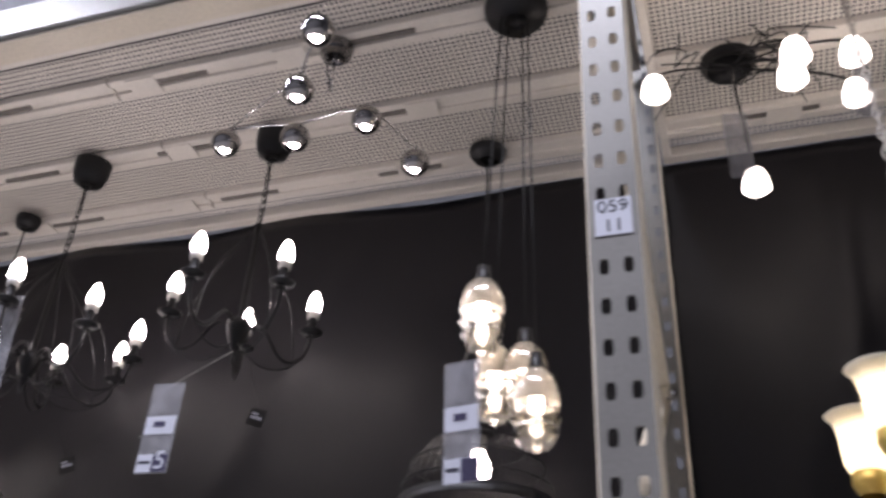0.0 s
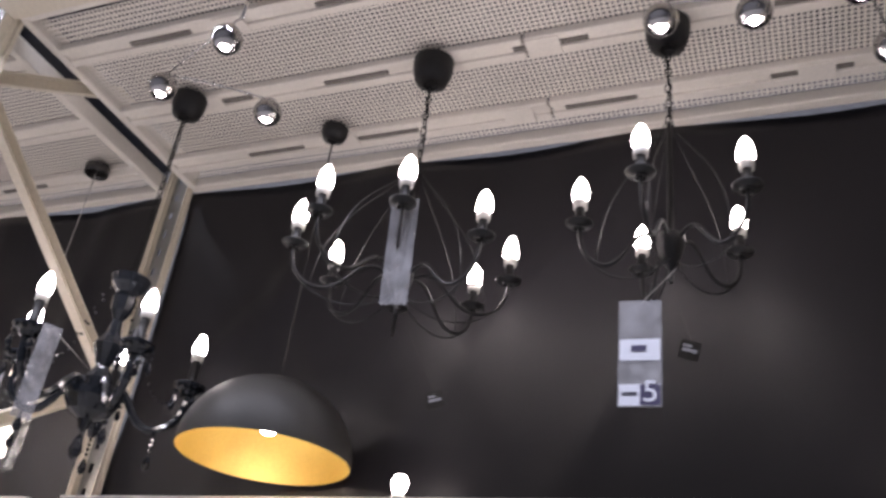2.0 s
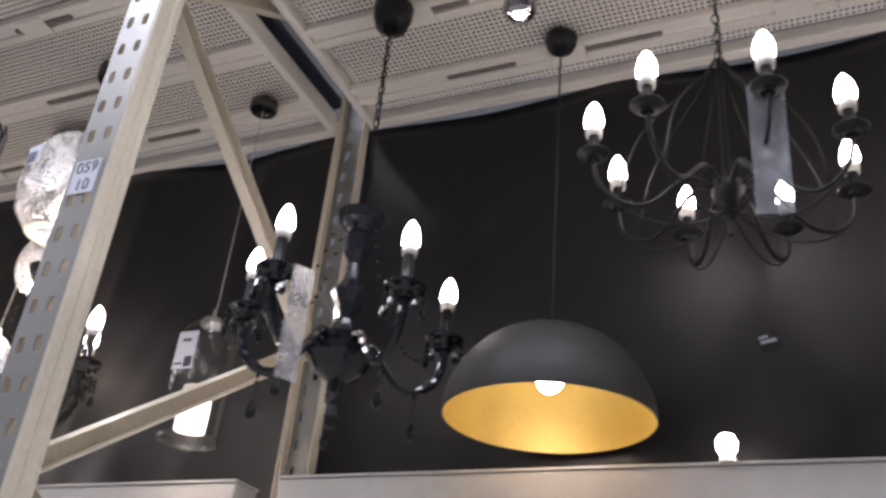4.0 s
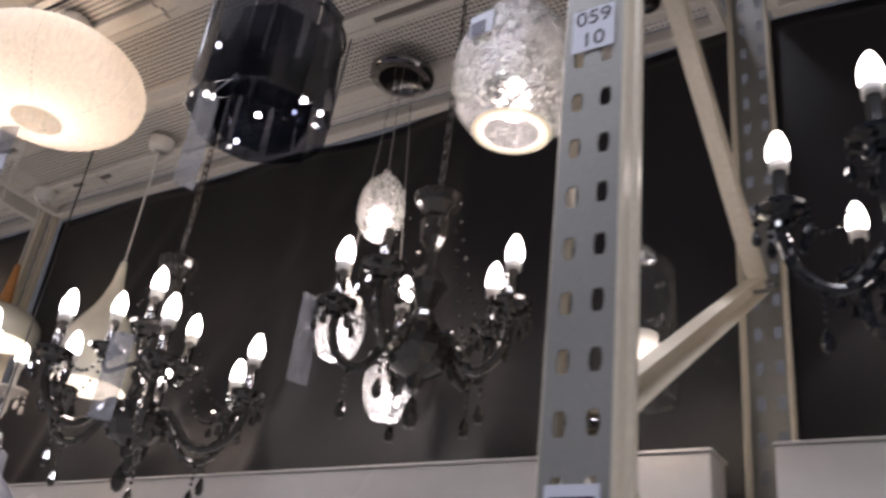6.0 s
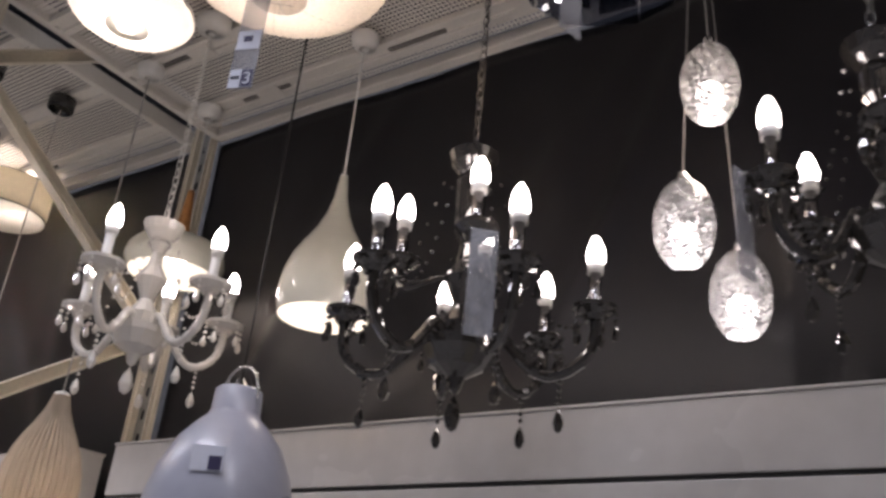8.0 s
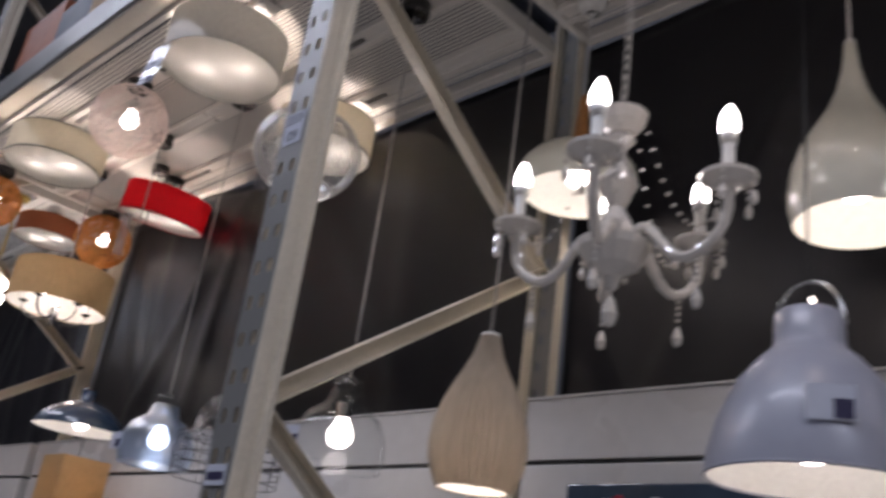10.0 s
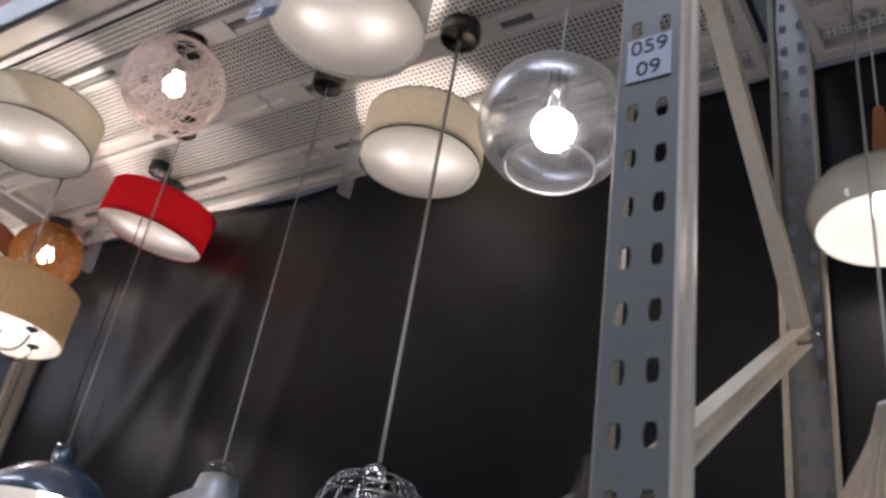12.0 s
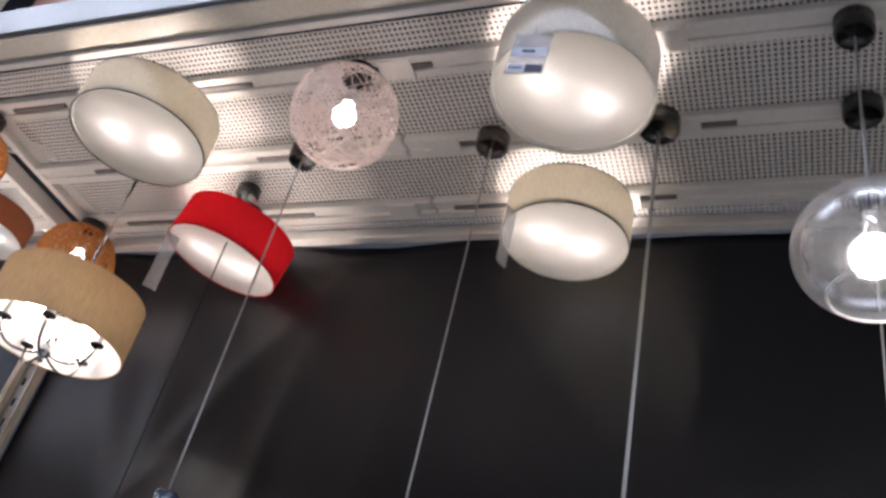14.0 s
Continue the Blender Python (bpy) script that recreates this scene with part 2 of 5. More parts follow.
def box(x0, x1, y0, y1, z0, z1, bevel=0.0, bm=None, m=None):
    part_bm = bmesh.new()
    bmesh.ops.create_cube(part_bm, size=1)
    for v in part_bm.verts:
        v.co = Vector(((x0 + x1) / 2 + v.co.x * (x1 - x0), (y0 + y1) / 2 + v.co.y * (y1 - y0), (z0 + z1) / 2 + v.co.z * (z1 - z0)))
    if bevel:
        bmesh.ops.bevel(part_bm, geom=part_bm.edges[:], offset=bevel, segments=2, affect="EDGES", profile=0.5)
    if m:
        part_bm.transform(m)
    if bm is None:
        return part_bm
    me = bpy.data.meshes.new("tmp")
    part_bm.to_mesh(me)
    part_bm.free()
    bm.from_mesh(me)
    bpy.data.meshes.remove(me)
    return bm


def circle_pts(r, z, n=32, cx=0.0, cy=0.0):
    return [(cx + r * math.cos(2 * math.pi * i / n), cy + r * math.sin(2 * math.pi * i / n), z) for i in range(n)]


def bez(p0, p1, p2, p3, n=14):
    p0, p1, p2, p3 = map(Vector, (p0, p1, p2, p3))
    return [(1 - t) ** 3 * p0 + 3 * (1 - t) ** 2 * t * p1 + 3 * (1 - t) * t * t * p2 + t ** 3 * p3 for t in (i / n for i in range(n + 1))]


# ---- large structure ----
BAYS = [-11.92, -8.88, -5.84, -2.80, 0.238, 3.275]
REAR = [-11.92, -8.875, -5.838, -2.797, 0.235, 3.275]
DECK_Z = 3.385

# unseen floor, light enough to brighten the decks from below
floor = mesh_ob("floor", box(-16, 8, -6, 2.6, -0.12, 0), FLOOR, False)
tagged(floor, "unseen grey floor, kept light to bounce light up under the decks", "floor", kind="structure")
# unseen roof, added so that the space above the racks stays dark
hall_roof = mesh_ob("ceiling", box(-16, 8, -6, 2.6, 7.5, 7.62), DARKWALL, False)
tagged(hall_roof, "unseen dark roof added to keep the space above the racks dark", "ceiling", kind="structure")
# unseen walls close the hall; the south one replaces a rack opposite
for nm, b in (("wall_north", (-16, 8, 2.5, 2.6, 0, 7.5)), ("wall_south", (-16, 8, -6, -5.9, 0, 7.5)), ("wall_east", (7.9, 8, -5.9, 2.5, 0, 7.5)), ("wall_west", (-16, -15.9, -5.9, 2.5, 0, 7.5))):
    tagged(mesh_ob(nm, box(*b), DARKWALL, False), "unseen plain dark wall added to close the hall", "wall", kind="structure")


def back_cloth(x0, x1, seed):
    """A hanging charcoal sheet with soft folds, and ridges shaped for streaks of light."""
    rng = random.Random(seed)
    bm = bmesh.new()
    nx, nz = 200, 60
    z0, z1 = 0.4, 3.372
    waves = [(rng.uniform(1.5, 9), rng.uniform(-2.5, 2.5), rng.uniform(0, 6.3), rng.uniform(0.001, 0.0045)) for _ in range(14)]
    # slanting ridges put the fan-like light streaks into the cloth's shape
    fans = [(x0 + (x1 - x0) * rng.random(), rng.uniform(-0.9, 0.9), rng.uniform(0.03, 0.08), rng.uniform(0.006, 0.016)) for _ in range(9)]
    grid = []
    for i in range(nx + 1):
        x = x0 + (x1 - x0) * i / nx
        col = []
        for j in range(nz + 1):
            z = z0 + (z1 - z0) * j / nz
            y = 1.0 + sum(a * math.sin(kx * x + kz * z + ph) for kx, kz, ph, a in waves)
            y -= sum(a * math.exp(-((x - fx - sl * (z1 - z)) / wd) ** 2) * min(1.0, (z1 - z) * 1.5 + 0.2) for fx, sl, wd, a in fans)
            y -= 0.012 * math.exp(-((z - z1) / 0.10) ** 2) * (0.6 + 0.4 * math.sin(7 * x + seed))
            col.append(bm.verts.new((x, y, z)))
        grid.append(col)
    for i in range(nx):
        for j in range(nz):
            bm.faces.new((grid[i][j], grid[i + 1][j], grid[i + 1][j + 1], grid[i][j + 1]))
    r = bmesh.ops.extrude_face_region(bm, geom=bm.faces[:])
    for v in r["geom"]:
        if isinstance(v, bmesh.types.BMVert):
            v.co.y += 0.012
    return bm


for i in range(5):
    ob = mesh_ob("back_cloth", back_cloth(REAR[i] + 0.045, REAR[i + 1] - 0.045, i), CLOTH)
    tagged(ob, "charcoal cloth stretched behind the hanging lamps", "backdrop cloth", "back cloths", "structure")


def perforated(x0, x1, y0, y1, z, pitch=0.0155, hole=0.0088):
    """Punched steel sheet: square holes in a square grid, as real openings."""
    nx, ny = int((x1 - x0) / pitch), int((y1 - y0) / pitch)
    px, py = (x1 - x0) / nx, (y1 - y0) / ny
    verts, faces = [], []
    W = nx + 1
    for j in range(ny + 1):
        for i in range(nx + 1):
            verts.append((x0 + i * px, y0 + j * py, z))
    for j in range(ny):
        for i in range(nx):
            a = j * W + i
            q = (a, a + 1, a + W + 1, a + W)
            cx, cy, b = x0 + (i + 0.5) * px, y0 + (j + 0.5) * py, len(verts)
            h = hole / 2
            verts += [(cx - h, cy - h, z), (cx + h, cy - h, z), (cx + h, cy + h, z), (cx - h, cy + h, z)]
            for k in range(4):
                n = (k + 1) % 4
                faces.append((q[k], q[n], b + n, b + k))
    return verts, faces


def rack_deck(x0, x1, channels, beam_z):
    """A rack level seen from below: punched sheets between channels, edge members and the front beam."""
    deck = thing("rack_deck", (x0 + x1) / 2, 0.5, DECK_Z, "cream steel rack deck of punched sheets and channels", "rack deck", "rack decks", "structure")
    inv = Matrix.Translation((-(x0 + x1) / 2, -0.5, -DECK_Z))

    def add(name, bm, material, label="", smooth=False):
        bm.transform(inv)
        return part(name, bm, material, deck, label, smooth)

    me = bpy.data.meshes.new("punched_sheet")
    allv, allf = [], []
    edges = [0.05] + channels + [0.955]
    for a, b in zip(edges, edges[1:]):
        v, f = perforated(x0 + 0.03, x1 - 0.03, a + 0.034, b - 0.034, DECK_Z + 0.012)
        o = len(allv)
        allv += v
        allf += [tuple(i + o for i in q) for q in f]
    me.from_pydata([(inv @ Vector(v)) for v in allv], [], allf)
    me.materials.append(DECK)
    sheet = new("punched_sheet", me)
    sheet.parent = deck
    sheet["label"] = "cream punched steel sheet with small square holes"
    for c in channels:
        bm = bmesh.new()
        # a channel: two lips with a recess between, in two lengths
        xm = x0 + (x1 - x0) * 0.5
        for xa, xb in ((x0 + 0.02, xm - 0.004), (xm + 0.004, x1 - 0.02)):
            box(xa, xb, c - 0.040, c - 0.014, DECK_Z - 0.014, DECK_Z + 0.012, 0.003, bm)
            box(xa, xb, c + 0.014, c + 0.040, DECK_Z - 0.014, DECK_Z + 0.012, 0.003, bm)
            box(xa, xb, c - 0.014, c + 0.014, DECK_Z - 0.004, DECK_Z + 0.011, 0, bm)
        add("channel", bm, DECK)
        # solid dark bars paint the shade of slots; nothing is cut
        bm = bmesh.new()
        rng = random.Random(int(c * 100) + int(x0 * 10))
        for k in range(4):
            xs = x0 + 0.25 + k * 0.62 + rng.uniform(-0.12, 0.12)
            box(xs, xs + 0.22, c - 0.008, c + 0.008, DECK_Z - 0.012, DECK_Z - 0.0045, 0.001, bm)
        add("slot_shade_bar", bm, SLOT_SHADE, "dark grey bar painted as a shaded slot in the channel")
        for k in range(3):
            xs = x0 + 0.5 + k * 0.85 + rng.uniform(-0.2, 0.2)
            add("channel_clip", box(xs, xs + 0.10, c - 0.035, c + 0.035, DECK_Z - 0.020, DECK_Z - 0.0145, 0.002), DECK)
    # rear edge, ends, front beam
    add("rear_edge", box(x0, x1, 0.945, 0.985, DECK_Z - 0.012, DECK_Z + 0.03, 0.004), DECK)
    for xa in (x0, x1 - 0.028):
        add("end_member", box(xa, xa + 0.028, 0.05, 0.945, DECK_Z - 0.016, DECK_Z + 0.05, 0.004), DECK)
    add("front_edge", box(x0, x1, 0.035, 0.06, DECK_Z - 0.012, DECK_Z + 0.03, 0.004), DECK)
    add("front_beam", box(x0 - 0.01, x1 + 0.01, -0.055, 0.03, beam_z, beam_z + 0.13, 0.008), POST, "grey-blue enamelled front beam")
    add("beam_flange", box(x0 - 0.01, x1 + 0.01, -0.045, 0.034, beam_z - 0.012, beam_z - 0.001, 0.003), CREAM, "cream lower flange of the beam")
    # added dark board, blocks light so the sheet's holes look dark
    add("top_board", box(x0, x1, 0.03, 0.97, DECK_Z + 0.10, DECK_Z + 0.12), DARKBOX, "dark board added over the sheets to keep their holes dark")
    return deck


rack_deck(REAR[1] + 0.06, REAR[2] - 0.06, [0.225, 0.533, 0.815], 3.40)
rack_deck(REAR[2] + 0.06, REAR[3] - 0.06, [0.225, 0.533, 0.815], 3.40)
rack_deck(REAR[3] + 0.06, REAR[4] - 0.06, [0.225, 0.533, 0.815], 3.375)
rack_deck(REAR[4] + 0.06, REAR[5] - 0.06, [0.225, 0.533, 0.815], 3.375)
rack_deck(REAR[0] + 0.06, REAR[1] - 0.06, [0.225, 0.533, 0.815], 3.40)


def web_with_holes(width, z0, z1, pitch=0.0825, first=0.0, flip=False):
    """The punched web of an upright, as a plate with real slots, facing -y at y = 0."""
    bm = bmesh.new()
    cols = (-0.0225, 0.0225)
    hw, hh, t, cut, rise = 0.0092, 0.0168, 0.003, 0.0030, 0.0105
    xs = [-width / 2, cols[0] - hw, cols[0] + hw, cols[1] - hw, cols[1] + hw, width / 2]
    z = z0
    n = int((z1 - z0) / pitch)
    zz = [z0]
    for k in range(n):
        c = z0 + first + (k + 0.5) * pitch
        zz += [c - hh, c + hh]
    zz.append(z1)
    vs = {}

    def v(i, j, y):
        if (i, j, y) not in vs:
            vs[i, j, y] = bm.verts.new((xs[i], y, zz[j]))
        return vs[i, j, y]

    def solid(i, j):
        return not (i in (1, 3) and j % 2 == 1)
    for i in range(5):
        for j in range(len(zz) - 1):
            if solid(i, j):
                bm.faces.new((v(i, j, 0.0), v(i + 1, j, 0.0), v(i + 1, j + 1, 0.0), v(i, j + 1, 0.0)))
                bm.faces.new((v(i, j, t), v(i, j + 1, t), v(i + 1, j + 1, t), v(i + 1, j, t)))
            else:
                # an eight-sided slot: narrower at its top and bottom, with the cell's corners filled
                x0, x1, y0, y1 = xs[i], xs[i + 1], zz[j], zz[j + 1]
                ring = [(x0 + cut, y0), (x1 - cut, y0), (x1, y0 + rise), (x1, y1 - rise), (x1 - cut, y1), (x0 + cut, y1), (x0, y1 - rise), (x0, y0 + rise)]
                front = [bm.verts.new((px, 0.0, pz)) for px, pz in ring]
                back = [bm.verts.new((px, t, pz)) for px, pz in ring]
                for k in range(8):
                    q = (k + 1) % 8
                    bm.faces.new((front[k], back[k], back[q], front[q]))
                for (a, b), k, q in (((i, j), 7, 0), ((i + 1, j), 1, 2), ((i + 1, j + 1), 3, 4), ((i, j + 1), 5, 6)):
                    bm.faces.new((v(a, b, 0.0), front[q], front[k]))
                    bm.faces.new((v(a, b, t), back[k], back[q]))
    return bm


TOP = 5.4


def upright(x, y, rear, label, offset=0.0):
    """An omega-section rack upright with its punched web towards the aisle, or away from it at the rear."""
    post = thing("rack_upright", x, y, 0, label, "rack upright", "rack uprights", "structure")
    web = web_with_holes(0.094, 0.02, TOP, first=offset)
    sgn = -1 if rear else 1
    if rear:
        web.transform(pose(0, 0, 0, 0, 0, 180))
    dep = 0.62 if rear else 1.0
    part("web", web, POST, post, smooth=False)
    for s in (-1, 1):
        bm = bmesh.new()
        pts = [(0.047, 0.001), (0.0515, 0.006), (0.0515, 0.030), (0.046, 0.038), (0.046, 0.050), (0.053, 0.054), (0.053, 0.068), (0.050, 0.0685), (0.050, 0.056), (0.043, 0.052), (0.043, 0.037), (0.0485, 0.029), (0.0485, 0.007), (0.0455, 0.0035)]
        a = [bm.verts.new((s * px, sgn * py * dep, 0.02)) for px, py in pts]
        b = [bm.verts.new((s * px, sgn * py * dep, TOP)) for px, py in pts]
        for i in range(len(pts)):
            j = (i + 1) % len(pts)
            bm.faces.new((a[i], a[j], b[j], b[i]))
        bm.faces.new(a)
        bm.faces.new(b[::-1])
        bmesh.ops.recalc_face_normals(bm, faces=bm.faces[:])
        part("flange", bm, CREAM, post, "cream folded side flange", False)
    part("foot_plate", box(-0.07, 0.07, min(0, sgn * 0.1), max(0, sgn * 0.1), 0, 0.02, 0.003), POST, post)
    return post


for i, (fx, rx) in enumerate(zip(BAYS, REAR)):
    upright(fx, 0.0, False, "grey-blue punched steel rack upright beside the aisle", (0.03, 0.03, 0.019, 0.045, 0.02, 0.0)[i])
    upright(rx, 0.985, True, "cream steel rear rack upright against the dark cloth")

LOW, APEX = 1.935, 2.55


def brace(fx, rx, zf, zr):
    """A C-section diagonal between front and rear uprights."""
    a, b = Vector((fx, 0.045, zf)), Vector((rx, 0.925, zr))
    d = (b - a)
    ob = thing("rack_brace", *a, "cream steel diagonal brace between rack uprights", "brace", "rack braces", "structure")
    turn = d.to_track_quat("Y", "Z").to_matrix().to_4x4()
    length = d.length
    bm = bmesh.new()
    pts = [(-0.018, -0.022), (0.018, -0.022), (0.018, -0.0195), (-0.0155, -0.0195), (-0.0155, 0.0195), (0.018, 0.0195), (0.018, 0.022), (-0.018, 0.022)]
    u = [bm.verts.new((px, 0, pz)) for px, pz in pts]
    w = [bm.verts.new((px, length, pz)) for px, pz in pts]
    for i in range(len(pts)):
        j = (i + 1) % len(pts)
        bm.faces.new((u[i], u[j], w[j], w[i]))
    bm.faces.new(u[::-1])
    bm.faces.new(w)
    bmesh.ops.recalc_face_normals(bm, faces=bm.faces[:])
    bm.transform(turn)
    part("channel_bar", bm, CREAM, ob, smooth=False)
    for p in (Vector((0, 0, 0)), d):
        part("bolt", lathe([(0, -0.036), (0.008, -0.036), (0.009, -0.03), (0.009, 0.03), (0.008, 0.036), (0, 0.036)], 8, m=Matrix.Translation(p) @ pose(0, 0, 0, 0, 90, 0)), CHROME, ob, "small steel bolt")


for fx, rx in zip(BAYS, REAR):
    step = APEX - LOW
    for k in range(-2, 3):
        zf = LOW + 2 * step * k
        if zf > 0.2:
            brace(fx, rx, zf, zf + step)
        if zf + step > 0.2 and zf + 2 * step < TOP:
            brace(fx, rx, zf + 2 * step, zf + step)


def header_panel(x0, x1, y, z1, label):
    """A boxed white header board with a fine seam and a black strip for its shadow gap, above the display boards."""
    ob = thing("header_board", (x0 + x1) / 2, y, 1.97, label, "header board", "header boards", "structure")
    w = (x1 - x0) / 2
    part("fascia", box(-w, w, 0, 0.10, 0.012, z1 - 1.97 - 0.008, 0.003), WHITE, ob, smooth=False)
    part("top_trim", box(-w - 0.003, w + 0.003, -0.004, 0.104, z1 - 1.97 - 0.0075, z1 - 1.97, 0.002), WHITE, ob, smooth=False)
    # matt black strip puts the gap's shade into the colour
    part("shadow_strip", box(-w, w, 0.006, 0.09, 0.001, 0.011), MATTBLACK, ob, "black strip painting the shadow gap under the fascia", False)
    part("lower_board", box(-w, w, 0.0, 0.10, -1.97, 0.0, 0.003), WHITE, ob, "white display board under the fascia", False)
    return ob


header_panel(-11.82, -8.96, 0.835, 2.145, "white header board below the far lamps")
header_panel(-8.84, -5.94, 0.83, 2.142, "white header board below the drum shades")
header_panel(-5.755, -2.888, 0.83, 2.148, "white header board below the crystal chandeliers")
header_panel(-2.765, 0.15, 0.845, 2.158, "white header board below the black chandeliers")
header_panel(0.33, 3.17, 0.845, 2.158, "white header board below the bulb lamp")


# ---- lamps ----
def rose(parent, r=0.05, h=0.045, material=None, z=DECK_Z - 0.016, name="ceiling_rose"):
    """A cup that covers the wiring under the deck; parent's origin is at z = 0."""
    prof = [(0, z - h), (r * 0.35, z - h), (r * 0.8, z - h * 0.82), (r * 0.97, z - h * 0.45), (r, z - 0.004), (r, z), (0, z)]
    if material in (SMOKED, CHROME):
        material = DARKCHROME
        prof = [(0, z - h), (r * 0.86, z - h), (r * 0.96, z - h * 0.93), (r, z - h * 0.82), (r, z), (0, z)]
    return part(name, lathe(prof, 28), material or BLACK, parent)


def candle_bulb(parent, m, material=None, s=1.0, holder=None):
    prof = [(0, 0.062), (0.004, 0.060), (0.009, 0.052), (0.0145, 0.038), (0.0175, 0.022), (0.0168, 0.008), (0.0135, 0.0), (0.013, -0.001), (0, -0.001)]
    b = part("candle_bulb", lathe([(r * s, z * s) for r, z in prof], 18, m=m), material or BULB, parent, "lit candle bulb")
    part("bulb_cap", lathe([(0.0135 * s, -0.001), (0.0155 * s, 0.004 * s - 0.004), (0.0145 * s, -0.018 * s), (0, -0.018 * s)], 18, m=m), WHITEPL, b, "white bulb collar")
    return b


def chain(parent, z0, z1, material, link=0.034):
    bm = bmesh.new()
    n = max(1, int((z1 - z0) / (link * 0.78)))
    for k in range(n):
        zc = z0 + (k + 0.5) * (z1 - z0) / n
        pts = [(0.008 * math.cos(a), 0, zc + link * 0.5 * math.sin(a)) for a in (2 * math.pi * i / 12 for i in range(12))]
        b2 = tube(pts, 0.0017, 5, None, True)
        b2.transform(Matrix.Translation((0, 0, zc)) @ pose(0, 0, 0, 0, 0, 90 * (k % 2)) @ Matrix.Translation((0, 0, -zc)))
        me = bpy.data.meshes.new("tmp")
        b2.to_mesh(me)
        b2.free()
        bm.from_mesh(me)
        bpy.data.meshes.remove(me)
    part("chain", bm, material, parent)
    part("flex", tube(bez((0, 0, z0), (0.02, 0.006, z0 + (z1 - z0) * 0.3), (-0.015, 0.004, z0 + (z1 - z0) * 0.7), (0, 0, z1)), 0.0022, 6), material, parent)


def lamp(name, x, y, label, category, group=""):
    return thing(name, x, y, 0, label, category, group)


def point(x, y, z, watts, colour=(1.0, 0.86, 0.68), r=0.03):
    d = bpy.data.lights.new("lamp_light", "POINT")
    d.energy, d.color, d.shadow_soft_size = watts, colour, r
    ob = new("lamp_light", d)
    ob.matrix_basis = pose(x, y, z)
    return ob


def black_chandelier(x, y, zb, angles, label):
    """Black wrought chandelier: turned hub, S-shaped arms, drip pans and candle bulbs, thin stays up to a chain."""
    ob = lamp("black_chandelier", x, y, label, "chandelier", "black wrought chandeliers")
    hub = zb - 0.13
    part("hub", lathe([(0, hub - 0.115), (0.004, hub - 0.11), (0.007, hub - 0.075), (0.016, hub - 0.06), (0.028, hub - 0.03), (0.034, hub - 0.005), (0.034, hub + 0.012), (0.02, hub + 0.022), (0.008, hub + 0.03), (0.006, zb + 0.22), (0, zb + 0.225)], 18), BLACK, ob)
    for deg, r in angles:
        a = radians(deg)
        c, s = math.cos(a), math.sin(a)
        pts = bez((0.03 * c, 0.03 * s, hub), (0.42 * r * c, 0.42 * r * s, hub + 0.07), (0.45 * r * c, 0.45 * r * s, hub - 0.09), (0.78 * r * c, 0.78 * r * s, hub - 0.065), 12)
        pts += bez((0.78 * r * c, 0.78 * r * s, hub - 0.065), (0.98 * r * c, 0.98 * r * s, hub - 0.045), (r * c, r * s, hub), (r * c, r * s, zb - 0.085), 10)[1:]
        arm = part("arm", tube(pts, 0.0048, 7), BLACK, ob)
        part("drip_pan", lathe([(0, -0.004), (0.014, -0.012), (0.018, -0.004), (0.033, 0.0), (0.034, 0.004), (0.015, 0.004), (0, 0.004)], 20, m=pose(r * c, r * s, zb - 0.085)), BLACK, arm)
        part("candle_tube", lathe([(0.0115, 0), (0.0115, 0.046), (0, 0.046)], 14, m=pose(r * c, r * s, zb - 0.081)), BLACK, arm)
        candle_bulb(arm, pose(r * c, r * s, zb - 0.018), s=1.15)
        # thin decorative wires under and over the arm
        part("stay", tube(bez((0.8 * r * c, 0.8 * r * s, hub - 0.06), (0.75 * r * c, 0.75 * r * s, zb + 0.05), (0.2 * r * c, 0.2 * r * s, zb + 0.10), (0.01 * c, 0.01 * s, zb + 0.22), 14), 0.0019, 5), BLACK, ob)
        part("lower_scroll", tube(bez((0.02 * c, 0.02 * s, hub - 0.06), (0.3 * r * c, 0.3 * r * s, hub - 0.12), (0.7 * r * c, 0.7 * r * s, hub - 0.12), (0.92 * r * c, 0.92 * r * s, hub - 0.04), 14), 0.0022, 5), BLACK, ob)
    chain(ob, zb + 0.22, DECK_Z - 0.07, BLACK)
    rose(ob, 0.060, 0.095)
    return ob


def faceted_drop(bm, p, s):
    """A cut crystal drop hung at p."""
    prof = [(0, 0.0), (0.3, -0.25), (0.5, -0.62), (0.32, -0.9), (0, -1.0)]
    lathe([(r * s * 0.75, z * s * 1.5) for r, z in prof], 6, bm, Matrix.Translation(p))


